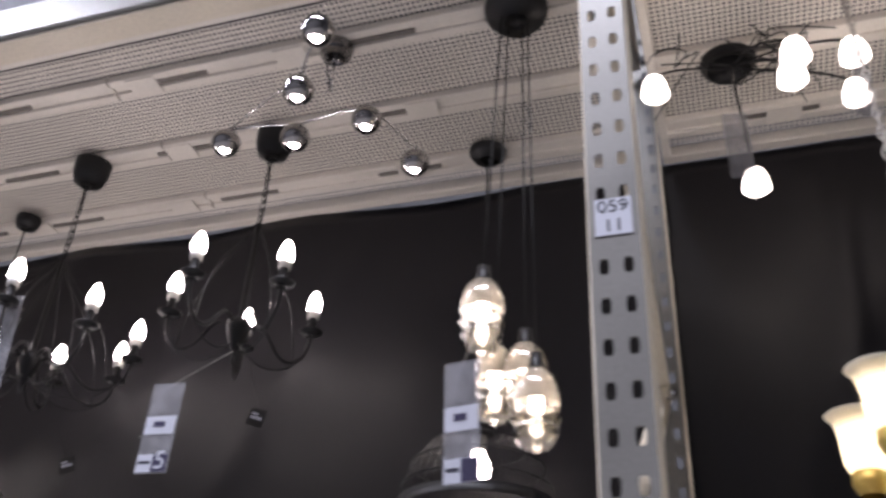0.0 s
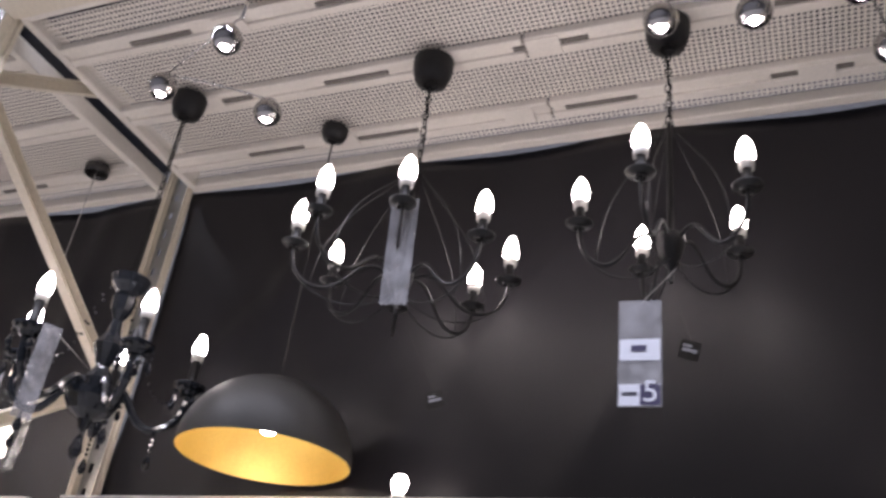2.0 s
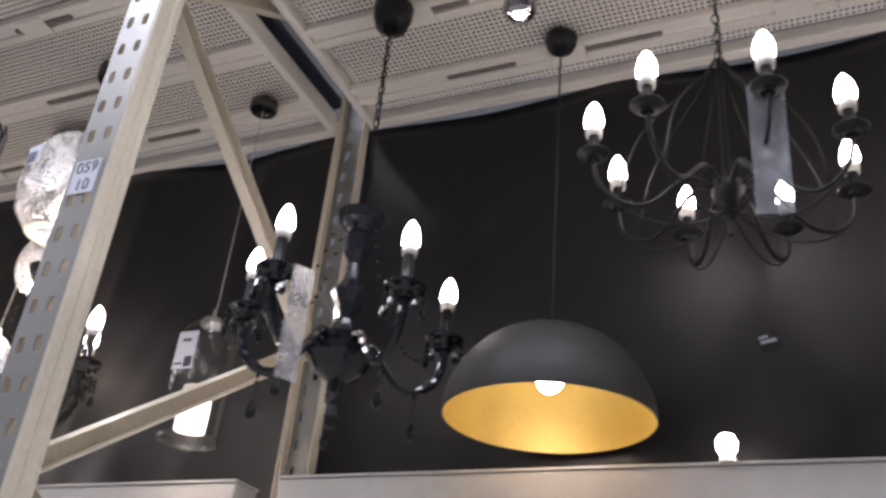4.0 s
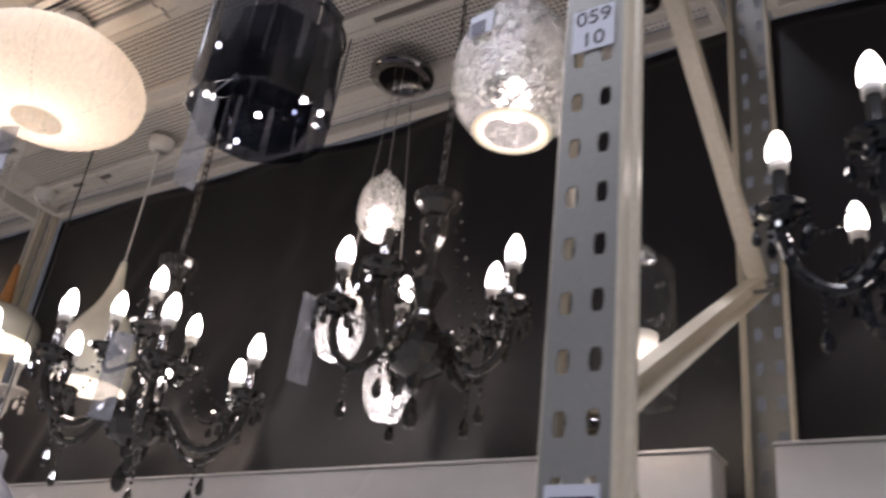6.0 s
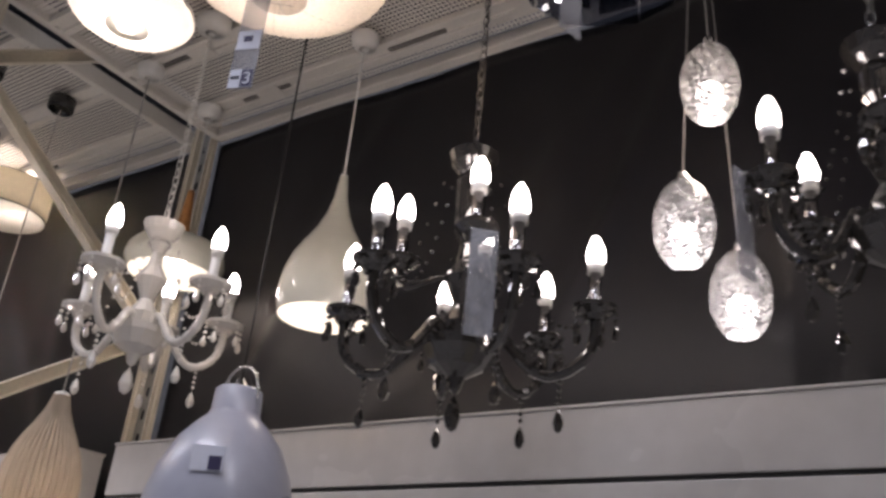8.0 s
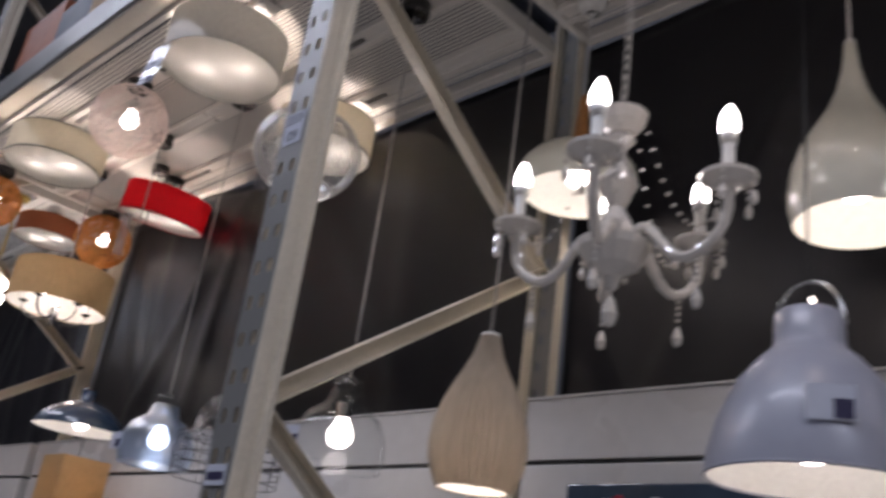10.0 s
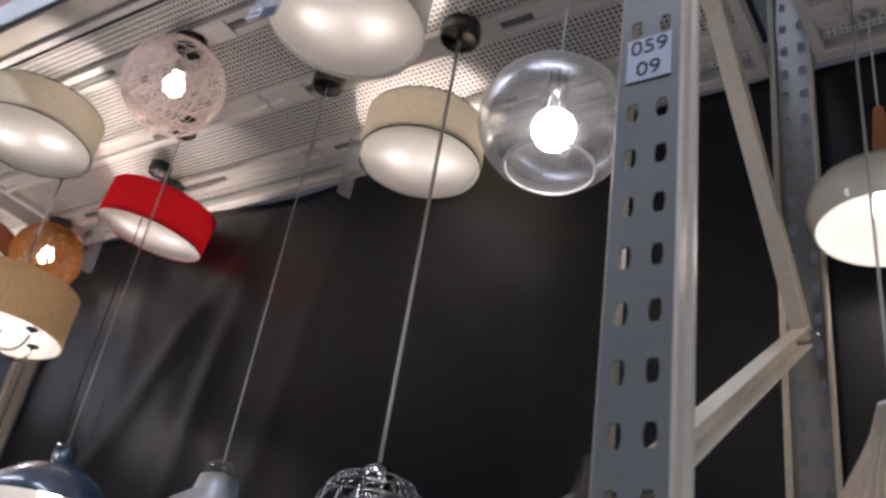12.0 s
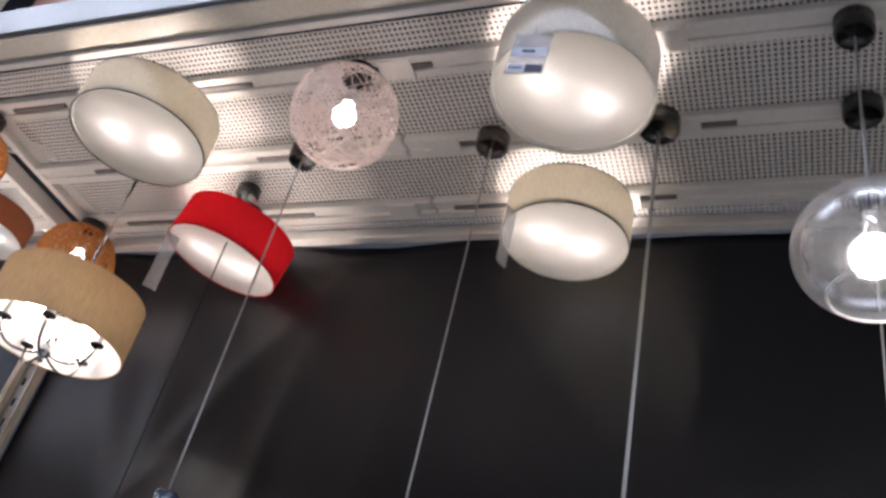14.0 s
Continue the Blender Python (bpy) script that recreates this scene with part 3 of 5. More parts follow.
def crystal_chandelier(x, y, zb, angles, crystal, tube_mat, col_top, label, drops=True, name="crystal_chandelier", bead=None, pan=0.045, unlit=(), inner=()):
    """A glass-armed chandelier: stacked column, bowl, swan arms, bobeches with drops, candles and garlands."""
    ob = lamp(name, x, y, label, "chandelier", "crystal chandeliers")
    hub = zb - 0.17
    bead = bead or crystal
    part("column", lathe([(0, hub - 0.02), (0.03, hub - 0.01), (0.04, hub + 0.03), (0.018, hub + 0.07), (0.03, hub + 0.10), (0.045, hub + 0.13), (0.02, hub + 0.17), (0.014, hub + 0.21), (0.03, hub + 0.24), (0.034, col_top - 0.06), (0.016, col_top - 0.035), (0.012, col_top), (0, col_top)], 10), crystal, ob, smooth=False)
    part("top_bowl", lathe(shell([(0.012, col_top - 0.05), (0.03, col_top - 0.045), (0.05, col_top - 0.02), (0.058, col_top + 0.005)], 0.004), 16), crystal, ob, smooth=False)
    part("bottom_bowl", lathe([(0, hub - 0.12), (0.012, hub - 0.11), (0.02, hub - 0.085), (0.055, hub - 0.065), (0.075, hub - 0.03), (0.078, hub - 0.012), (0.05, hub - 0.006), (0, hub - 0.004)], 14), crystal, ob, smooth=False)
    bm = bmesh.new()
    faceted_drop(bm, Vector((0, 0, hub - 0.12)), 0.05)
    part("finial_drop", bm, bead, ob, smooth=False)
    for deg, r in angles:
        a = radians(deg)
        c, s = math.cos(a), math.sin(a)
        pts = bez((0.05 * c, 0.05 * s, hub), (0.35 * r * c, 0.35 * r * s, hub + 0.06), (0.45 * r * c, 0.45 * r * s, hub - 0.10), (0.75 * r * c, 0.75 * r * s, hub - 0.07), 12)
        pts += bez((0.75 * r * c, 0.75 * r * s, hub - 0.07), (0.98 * r * c, 0.98 * r * s, hub - 0.045), (1.02 * r * c, 1.02 * r * s, hub), (r * c, r * s, zb - 0.11), 10)[1:]
        arm = part("arm", tube(pts, [0.0105 + 0.0014 * (k % 2) for k in range(len(pts))], 8), crystal, ob, smooth=False)
        part("bobeche", lathe([(0, -0.012), (0.02, -0.02), (0.026, -0.008), (pan, 0.004), (pan * 1.02, 0.012), (pan * 0.75, 0.008), (0.016, 0.006), (0.018, 0.02), (0, 0.022)], 14, m=pose(r * c, r * s, zb - 0.105)), crystal, arm, smooth=False)
        part("candle_tube", lathe([(0.0125, 0), (0.0125, 0.075), (0, 0.075)], 14, m=pose(r * c, r * s, zb - 0.092)), tube_mat, arm)
        if deg not in unlit:
            candle_bulb(arm, pose(r * c, r * s, zb), s=1.1)
        if drops:
            for q in range(5):
                bm = bmesh.new()
                b = 2 * math.pi * q / 5 + a
                p = Vector((r * c + pan * 0.95 * math.cos(b), r * s + pan * 0.95 * math.sin(b), zb - 0.098))
                lathe([(0, 0.006), (0.006, 0), (0, -0.006)], 6, bm, Matrix.Translation(p - Vector((0, 0, 0.010))))
                lathe([(0, 0.007), (0.007, 0), (0, -0.007)], 6, bm, Matrix.Translation(p - Vector((0, 0, 0.026))))
                faceted_drop(bm, p - Vector((0, 0, 0.034)), 0.024)
                part("crystal_drop", bm, bead, arm, "", False)
            # a bead garland from the top bowl to the pan, and a pendant chain below the arm
            bm = bmesh.new()
            for q in range(17):
                t = q / 16
                rr = 0.05 + (r - 0.05) * t
                z = (col_top - 0.01) * (1 - t) + (zb - 0.10) * t - 0.16 * math.sin(math.pi * t)
                lathe([(0, 0.0055), (0.0055, 0), (0, -0.0055)], 6, bm, pose(rr * math.cos(a + 0.15), rr * math.sin(a + 0.15), z))
            for q in range(4):
                lathe([(0, 0.006), (0.006, 0), (0, -0.006)], 6, bm, pose(0.76 * r * c, 0.76 * r * s, hub - 0.085 - 0.014 * q))
            faceted_drop(bm, Vector((0.76 * r * c, 0.76 * r * s, hub - 0.138)), 0.032)
            part("bead_garland", bm, bead, ob, "string of cut crystal beads", False)["kind"] = "stuff"
    for deg in inner:
        c, s, ri, zi = math.cos(radians(deg)), math.sin(radians(deg)), 0.148, zb + 0.108
        arm = part("upper_arm", tube(bez((0.03 * c, 0.03 * s, hub + 0.13), (0.5 * ri * c, 0.5 * ri * s, hub + 0.16), (ri * c, ri * s, hub + 0.06), (ri * c, ri * s, zi - 0.11), 12), 0.007, 8), crystal, ob)
        part("bobeche", lathe([(0, -0.012), (0.02, -0.02), (0.026, -0.008), (pan, 0.004), (pan * 1.02, 0.012), (pan * 0.75, 0.008), (0.016, 0.006), (0.018, 0.02), (0, 0.022)], 14, m=pose(ri * c, ri * s, zi - 0.105)), crystal, arm, smooth=False)
        part("candle_tube", lathe([(0.0125, 0), (0.0125, 0.075), (0, 0.075)], 14, m=pose(ri * c, ri * s, zi - 0.092)), tube_mat, arm)
        candle_bulb(arm, pose(ri * c, ri * s, zi), s=1.1)
    chain(ob, col_top, DECK_Z - 0.05, tube_mat)
    rose(ob, 0.055, 0.085 if crystal == JET else 0.05, tube_mat)
    return ob


def pendant_cord(ob, z, material, r=0.0028, rose_r=0.045, rose_h=0.05, rose_mat=None, lean=(0, 0)):
    part("cord", tube(bez((0, 0, z), (lean[0], lean[1], z + (DECK_Z - z) * 0.35), (lean[0], lean[1], z + (DECK_Z - z) * 0.7), (0, 0, DECK_Z - 0.05), 10), r, 8), material, ob)
    if rose_r:
        rose(ob, rose_r, rose_h, rose_mat or BLACK)


def globe_bulb(ob, z, r=0.03, material=None, cap=None):
    prof = [(0, z - r), (r * 0.5, z - r * 0.87), (r * 0.87, z - r * 0.5), (r, z), (r * 0.87, z + r * 0.5), (r * 0.6, z + r * 0.95), (r * 0.45, z + r * 1.4), (0, z + r * 1.4)]
    b = part("bulb", lathe(prof, 20), material or BIGBULB, ob, "lit frosted bulb")
    part("socket", lathe([(0, z + r * 1.4), (r * 0.55, z + r * 1.4), (r * 0.6, z + r * 2.6), (0, z + r * 2.7)], 16), cap or WHITEPL, ob)
    return b


def drum(x, y, z0, h, r, cloth, label, arms=False, tilt=(0, 0), watts=25.0, trim=None, hang=True):
    """A drum shade with lining, rolled rims, spider and bulbs; z0 is its lower rim."""
    ob = lamp("drum_shade_lamp", x, y, label, "drum pendant", "drum shade lamps")
    m = Matrix.Translation((0, 0, z0 + h)) @ pose(0, 0, 0, tilt[0], tilt[1], 0) @ Matrix.Translation((0, 0, -z0 - h))
    part("shade", lathe([(r, z0), (r, z0 + h)], 64, m=m), cloth, ob)
    part("lining", lathe([(r - 0.003, z0 + 0.001), (r - 0.003, z0 + h - 0.001)], 64, m=m), LINING, ob, "white shade lining")
    for zz in (z0, z0 + h):
        b = tube(circle_pts(r - 0.001, zz, 64), 0.002, 6, None, True)
        b.transform(m)
        part("rim", b, trim or cloth, ob)
    b = bmesh.new()
    for k in range(3):
        a = 2 * math.pi * k / 3 + 0.4
        tube([(0, 0, z0 + h - 0.012), (r * math.cos(a), r * math.sin(a), z0 + h - 0.004)], 0.002, 6, b)
    b.transform(m)
    part("spider", b, WHITEPL, ob)
    for k in range(2):
        a = 0.6 + math.pi * k
        px, py = 0.4 * r * math.cos(a), 0.4 * r * math.sin(a)
        part("bulb", lathe([(0, z0 + h * 0.35), (0.018, z0 + h * 0.38), (0.028, z0 + h * 0.5), (0.022, z0 + h * 0.66), (0.013, z0 + h * 0.75), (0, z0 + h * 0.75)], 16, m=m @ pose(px, py, 0)), BIGBULB, ob, "lit frosted bulb")
        part("socket", lathe([(0.014, z0 + h * 0.74), (0.016, z0 + h * 0.98), (0, z0 + h * 0.98)], 12, m=m @ pose(px, py, 0)), WHITEPL, ob)
    part("diffuser", lathe([(0, z0 + 0.010), (r - 0.008, z0 + 0.010), (r - 0.004, z0 + 0.012), (r - 0.008, z0 + 0.014), (0, z0 + 0.014)], 64, m=m), OPAL, ob, "white opal diffuser disc closing the shade") if not arms else None
    if hang:
        part("stem", tube([(0, 0, z0 + h - 0.012), (0, 0, DECK_Z - 0.03)], 0.005, 8), CHROME, ob)
        rose(ob, 0.048, 0.035, SMOKED)
    if arms:
        # candle arms that curl up into the shade from a hub below it
        hubz = z0 - 0.045
        part("hub", lathe([(0, hubz - 0.03), (0.01, hubz - 0.022), (0.006, hubz - 0.012), (0.02, hubz), (0.02, hubz + 0.012), (0.016, hubz + 0.06), (0, hubz + 0.065)], 16), CHROME, ob)
        for k in range(5):
            a = 0.3 + 2 * math.pi * k / 5
            c, s = math.cos(a), math.sin(a)
            arm = part("arm", tube(bez((0.015 * c, 0.015 * s, hubz), (0.4 * r * c, 0.4 * r * s, hubz - 0.035), (0.66 * r * c, 0.66 * r * s, hubz - 0.01), (0.66 * r * c, 0.66 * r * s, z0 + 0.01), 12), 0.004, 7), SMOKED, ob)
            part("drip_pan", lathe([(0, -0.003), (0.02, 0), (0.021, 0.004), (0, 0.004)], 16, m=pose(0.66 * r * c, 0.66 * r * s, z0 + 0.012)), BLACK, arm)
            part("candle_tube", lathe([(0.011, 0), (0.011, 0.06), (0, 0.06)], 12, m=pose(0.66 * r * c, 0.66 * r * s, z0 + 0.016)), WHITEPL, arm)
    if arms:
        point(x, y, z0 + h * 0.5, watts)
    else:
        for k in range(2):
            a = 0.6 + math.pi * k
            q = m @ Vector((0.45 * r * math.cos(a), 0.45 * r * math.sin(a), z0 + h * 0.36))
            point(x + q.x, y + q.y, q.z, watts / 2, r=0.018)
    return ob


def string_ball(x, y, z, r, material, label, turns=60, seed=1, name="string_ball_lamp", wire=0.0016):
    """A ball wound from one stiff thread in great loops, with a bulb in it."""
    ob = lamp(name, x, y, label, "ball pendant", "wound ball lamps")
    rng = random.Random(seed)
    bm = bmesh.new()
    for k in range(turns):
        ax = Vector((rng.gauss(0, 1), rng.gauss(0, 1), rng.gauss(0, 1))).normalized()
        u = ax.orthogonal().normalized()
        w = ax.cross(u)
        off = rng.uniform(-0.55, 0.55)
        rr = r * rng.uniform(0.97, 1.0)
        q = math.sqrt(1 - off * off)
        tube([Vector((0, 0, z)) + rr * (off * ax + q * (math.cos(t) * u + math.sin(t) * w)) for t in (2 * math.pi * i / 36 for i in range(36))], wire, 4, bm, True)
    part("wound_shell", bm, material, ob)["kind"] = "stuff"
    globe_bulb(ob, z, 0.032)
    part("stem", tube([(0, 0, z + 0.08), (0, 0, DECK_Z - 0.03)], 0.005, 8), CHROME, ob)
    rose(ob, 0.048, 0.035, SMOKED)
    point(x, y, z - 0.075, 1.6)
    return ob


def price_tag(x, y, z, h=0.30, w=0.075, yaw=0, pitch=0, digit="5", slips=True, hook=(0, 0.04, 0.10), label="clear plastic price sleeve with white slips"):
    """A hanging clear sleeve with a white slip above, a dark number square and grey bars below."""
    ob = thing("price_tag", x, y, z, label, "price tag", "hanging price tags")
    ob.matrix_basis = pose(x, y, z, pitch, 0, yaw)
    part("sleeve", box(-w / 2, w / 2, -0.001, 0.001, -h, 0, 0.0004), PLASTIC, ob, "clear plastic sleeve", False)
    if slips:
      part("slip", box(-w * 0.46, w * 0.46, -0.0025, -0.0012, -h * 0.58, -h * 0.38), LABEL, ob, "white price slip", False)
      part("price_bar", box(-w * 0.2, w * 0.15, -0.0035, -0.0027, -h * 0.50, -h * 0.44), PURPLE, ob, "violet figures too small to read", False)
      part("lower_slip", box(-w * 0.46, w * 0.46, -0.0025, -0.0012, -h * 0.99, -h * 0.80), LABEL, ob, "white lower slip", False)
      part("number_square", box(0.01 * w, w * 0.46, -0.0035, -0.0027, -h * 0.985, -h * 0.805), PURPLE, ob, "dark number square", False)
      part("text_bar", box(-w * 0.40, -w * 0.06, -0.0035, -0.0027, -h * 0.90, -h * 0.87), INK, ob, "grey line of print", False)
    if digit:
        digit_ob(digit, 0.055 * w / 0.075, w * 0.24, -0.0040, -h * 0.955, ob, LABEL)
    part("string", tube([(0, 0, -0.008), ob.matrix_basis.to_3x3().inverted() @ Vector(hook)], 0.0009, 5), CORD, ob)
    return ob


def digit_ob(text, size, x, y, z, parent, material, name="lettering"):
    cu = bpy.data.curves.new(name, "FONT")
    cu.body, cu.size, cu.extrude, cu.align_x = text, size, 0.0004, "CENTER"
    tmp = bpy.data.objects.new("tmp_text", cu)
    scene.collection.objects.link(tmp)
    me = bpy.data.meshes.new_from_object(tmp)
    bpy.data.objects.remove(tmp)
    bpy.data.curves.remove(cu)
    me.materials.clear()
    me.materials.append(material)
    me.transform(pose(x, y, z, 90, 0, 0))
    me.name = name
    ob = new(name, me)
    ob.parent = parent
    return ob


def turned_pendant(name, x, y, prof, material, label, category, bulb_z=None, bulb_r=0.03, cord=None, inner=None, thick=0.003, waves=0, depth=0.0, rose_mat=None, watts=0.0, cord_r=0.0028, seg=40, bulb_mat=None, rose_r=0.045):
    """A pendant whose shade is turned from an open profile, lower rim first."""
    ob = lamp(name, x, y, label, category, "pendants")
    if inner:
        part("shade", lathe(prof, seg, waves=waves, depth=depth), material, ob)
        part("lining", lathe([(max(r - thick, 0.0005), z + (0.0 if i else 0.0005)) for i, (r, z) in enumerate(prof)], seg, waves=waves, depth=depth), inner, ob, "paler inside of the shade")
        part("rim", tube(circle_pts(prof[0][0] - thick / 2, prof[0][1], seg), thick * 0.6, 6, None, True), material, ob)
    else:
        part("shade", lathe(shell(prof, thick), seg, waves=waves, depth=depth), material, ob)
    top = prof[-1][1]
    part("cap", lathe([(prof[-1][0], top - 0.002), (prof[-1][0] * 0.9, top + 0.006), (0.006, top + 0.012), (0, top + 0.012)], 16), rose_mat or material, ob)
    if bulb_z:
        globe_bulb(ob, bulb_z, bulb_r, bulb_mat)
        if watts:
            point(x, y, bulb_z - bulb_r - 0.035, watts)
    pendant_cord(ob, top + 0.01, cord or BLACKCORD, cord_r, rose_r=rose_r, rose_mat=rose_mat)
    return ob


# -- the bay of black chandeliers --
black_chandelier(-1.559, 0.518, 2.763, [(31, 0.283), (70, 0.285), (117, 0.27), (163.5, 0.26), (208, 0.283), (247, 0.283), (293.4, 0.275), (342, 0.256)], "black wrought-iron chandelier with eight lit candle bulbs")
black_chandelier(-0.878, 0.533, 2.803, [(262.3, 0.22), (191.3, 0.213), (326.6, 0.222), (117.2, 0.226), (47.1, 0.211)], "black wrought-iron chandelier with five lit candle bulbs")
crystal_chandelier(-2.413, 0.487, 2.508, [(261.4, 0.245), (331.8, 0.228), (202.9, 0.231), (43.3, 0.241), (125, 0.235)], JET, BLACK, 2.68, "black cut-glass chandelier with lit candle bulbs", name="black_crystal_chandelier")


def dome_prof(r, z0, h, neck=0.02, n=12):
    return [(max(r * math.cos(t), neck), z0 + h * math.sin(t)) for t in (math.pi / 2 * i / n for i in range(n + 1))]


turned_pendant("dome_pendant", -2.005, 0.742, dome_prof(0.242, 2.232, 0.225), MATTBLACK, "large matt black dome pendant, gold inside, lit", "dome pendant", 2.33, 0.032, inner=GOLD, seg=56, watts=0.9)


BALLMIRROR = paint("pale_smoked_mirror", (0.46, 0.45, 0.45), 0.10, 1.0, 40, 0.10, 0.0)


def ball_lamp(x, y, z, balls, label):
    """Smoked glass balls strung along a bent chrome wire, each with its own bright light, under a round canopy."""
    ob = lamp("smoked_ball_lamp", x, y, label, "ceiling lamp", "smoked ball lamps")
    part("canopy", lathe([(0, -0.045), (0.03, -0.043), (0.045, -0.03), (0.05, 0), (0, 0)], 24, m=pose(0, 0, DECK_Z - 0.016)), SMOKED, ob)
    part("stem", tube([(0, 0, DECK_Z - 0.05), (0, 0, z)], 0.004, 8), CHROME, ob)
    pts = [Vector((bx - x, by - y, bz + 0.045)) for bx, by, bz in balls]
    order = [Vector((0, 0, z))] + pts
    wire = []
    for a, b in zip(order, order[1:]):
        mid = (a + b) / 2 + Vector((0, 0, 0.02))
        wire += bez(a, a * 0.5 + mid * 0.5, mid * 0.5 + b * 0.5, b, 8)
    part("wire", tube(wire, 0.0032, 6), CHROME, ob)
    for p in pts:
        r = 0.041
        c = p - Vector((0, 0, 0.045))
        b = part("glass_ball", lathe([(r * math.sin(t), -r * math.cos(t)) for t in (0.55 + (math.pi - 0.75) * i / 14 for i in range(15))], 24, m=Matrix.Translation(c)), BALLMIRROR, ob, "smoked mirror glass ball, open below")
        part("light", lathe([(0, -0.030), (0.012, -0.028), (0.016, -0.018), (0.014, 0.0), (0, 0.004)], 14, m=Matrix.Translation(c)), SPOT, b, "small bright lamp")
        part("ball_cap", lathe([(0.010, 0.034), (0.013, 0.046), (0, 0.05)], 12, m=Matrix.Translation(c)), CHROME, b)
    return ob


ball_lamp(-0.535, 0.225, 3.20, [(-0.42, -0.08, 3.095), (-0.539, 0.073, 3.07), (-0.851, 0.251, 3.104), (-0.646, 0.272, 3.098), (-0.426, 0.25, 3.098), (-0.36, 0.454, 3.097)], "chrome wire ceiling lamp with smoked glass balls, all lit")
ball_lamp(-1.93, 0.09, 3.22, [(-1.915, 0.045, 3.10), (-2.222, 0.18, 3.12), (-1.986, 0.361, 3.128)], "chrome wire ceiling lamp with three smoked glass balls in view")

# wire-mesh pendant with a large bulb
def mesh_pendant(x, y, z0):
    ob = lamp("wire_dome_pendant", x, y, "black wire-mesh dome pendant with a lit round bulb", "wire pendant", "pendants")
    prof = [(0.20, z0), (0.195, z0 + 0.05), (0.175, z0 + 0.11), (0.13, z0 + 0.165), (0.06, z0 + 0.20), (0.035, z0 + 0.22)]
    for r, z in prof[:-1]:
        part("hoop", tube(circle_pts(r, z, 40), 0.002, 5, None, True), BLACK, ob)
    bm = bmesh.new()
    for k in range(44):
        a = 2 * math.pi * k / 44
        tube([(r * math.cos(a), r * math.sin(a), z) for r, z in prof], 0.0011, 4, bm)
    part("wire_mesh", bm, BLACK, ob)["kind"] = "stuff"
    part("lower_band", lathe(shell([(0.203, z0 - 0.012), (0.203, z0 + 0.014)], 0.003), 48), BLACK, ob)
    part("cap", lathe([(0.045, z0 + 0.21), (0.045, z0 + 0.235), (0.03, z0 + 0.25), (0.012, z0 + 0.275), (0, z0 + 0.275)], 20), BLACK, ob)
    globe_bulb(ob, z0 + 0.11, 0.034)
    pendant_cord(ob, z0 + 0.27, BLACKCORD, rose_r=0.06, rose_h=0.035)


mesh_pendant(-0.24, 0.775, 2.20)


RIPPLE = thin_glass("rippled_glass", (0.90, 0.88, 0.84), 0.10, 0.84)


# cluster of mirrored glass pears on one large black plate
def pear_cluster(x, y):
    ob = lamp("glass_pear_cluster", x, y, "cluster of lit rippled glass pears on a black plate", "cluster pendant")
    rose(ob, 0.085, 0.05, BLACK)
    for dx, dy, z in ((-0.055, -0.04, 2.437), (0.02, 0.03, 2.312), (-0.05, 0.05, 2.322), (0.05, 0.0, 2.237)):
        prof = [(0.016, z - 0.108), (0.032, z - 0.098), (0.044, z - 0.078), (0.038, z - 0.062), (0.050, z - 0.045), (0.043, z - 0.028), (0.051, z - 0.008), (0.049, z + 0.018), (0.040, z + 0.045), (0.018, z + 0.07)]
        p = part("glass_pear", lathe(shell(prof, 0.0025), 24, m=pose(dx, dy, 0)), RIPPLE, ob, "rippled clear glass pear")
        # thin chrome rings stand in for light caught on the lower ripples
        for zr in (z - 0.062, z - 0.028):
            part("ripple_glint", lathe(shell([(0.044, zr - 0.002), (0.0445, zr + 0.002)], 0.002), 24, m=pose(dx, dy, 0)), CHROME, p)
        # added inner cup, stands in for the bright glow in the pear
        part("glow_cup", lathe(shell([(0.046, z - 0.012), (0.045, z + 0.012), (0.037, z + 0.04), (0.02, z + 0.062)], 0.002), 24, m=pose(dx, dy, 0)), SHADE_WHITE, p, "added white inner cup standing in for the glow in the upper half")
        part("light", lathe([(0, z - 0.03), (0.012, z - 0.026), (0.015, z - 0.012), (0.011, z + 0.012), (0, z + 0.015)], 14, m=pose(dx, dy, 0)), BIGBULB, p, "small bright lamp")
        part("pear_cap", lathe([(0.017, z + 0.068), (0.014, z + 0.10), (0, z + 0.105)], 12, m=pose(dx, dy, 0)), BLACK, p)
        part("cord", tube([(dx, dy, z + 0.10), (dx * 0.6, dy * 0.6, DECK_Z - 0.05)], 0.0022, 6), BLACKCORD, ob)


pear_cluster(-0.01, 0.215)


# -- the bay of crystal chandeliers --
crystal_chandelier(-3.385, 0.465, 2.464, [(207.4, 0.191), (279, 0.2), (10.7, 0.193), (57, 0.16), (141, 0.2)], SMOKEGLASS, SMOKED, 2.64, "smoke-grey crystal chandelier with hanging drops, lit", unlit=(279,))
crystal_chandelier(-4.213, 0.455, 2.358, [(262.3, 0.255), (25, 0.272), (75, 0.249), (325.3, 0.258), (192.5, 0.268), (133, 0.26)], SMOKEGLASS, SMOKED, 2.615, "large smoke-grey crystal chandelier with drops, lit", inner=(196, 310, 107))
crystal_chandelier(-5.235, 0.437, 2.515, [(294.5, 0.242), (358.4, 0.259), (186, 0.25), (75, 0.243), (130, 0.24)], MILK, WHITEPL, 2.64, "white glass chandelier with pale beads, lit", name="white_crystal_chandelier", pan=0.055)


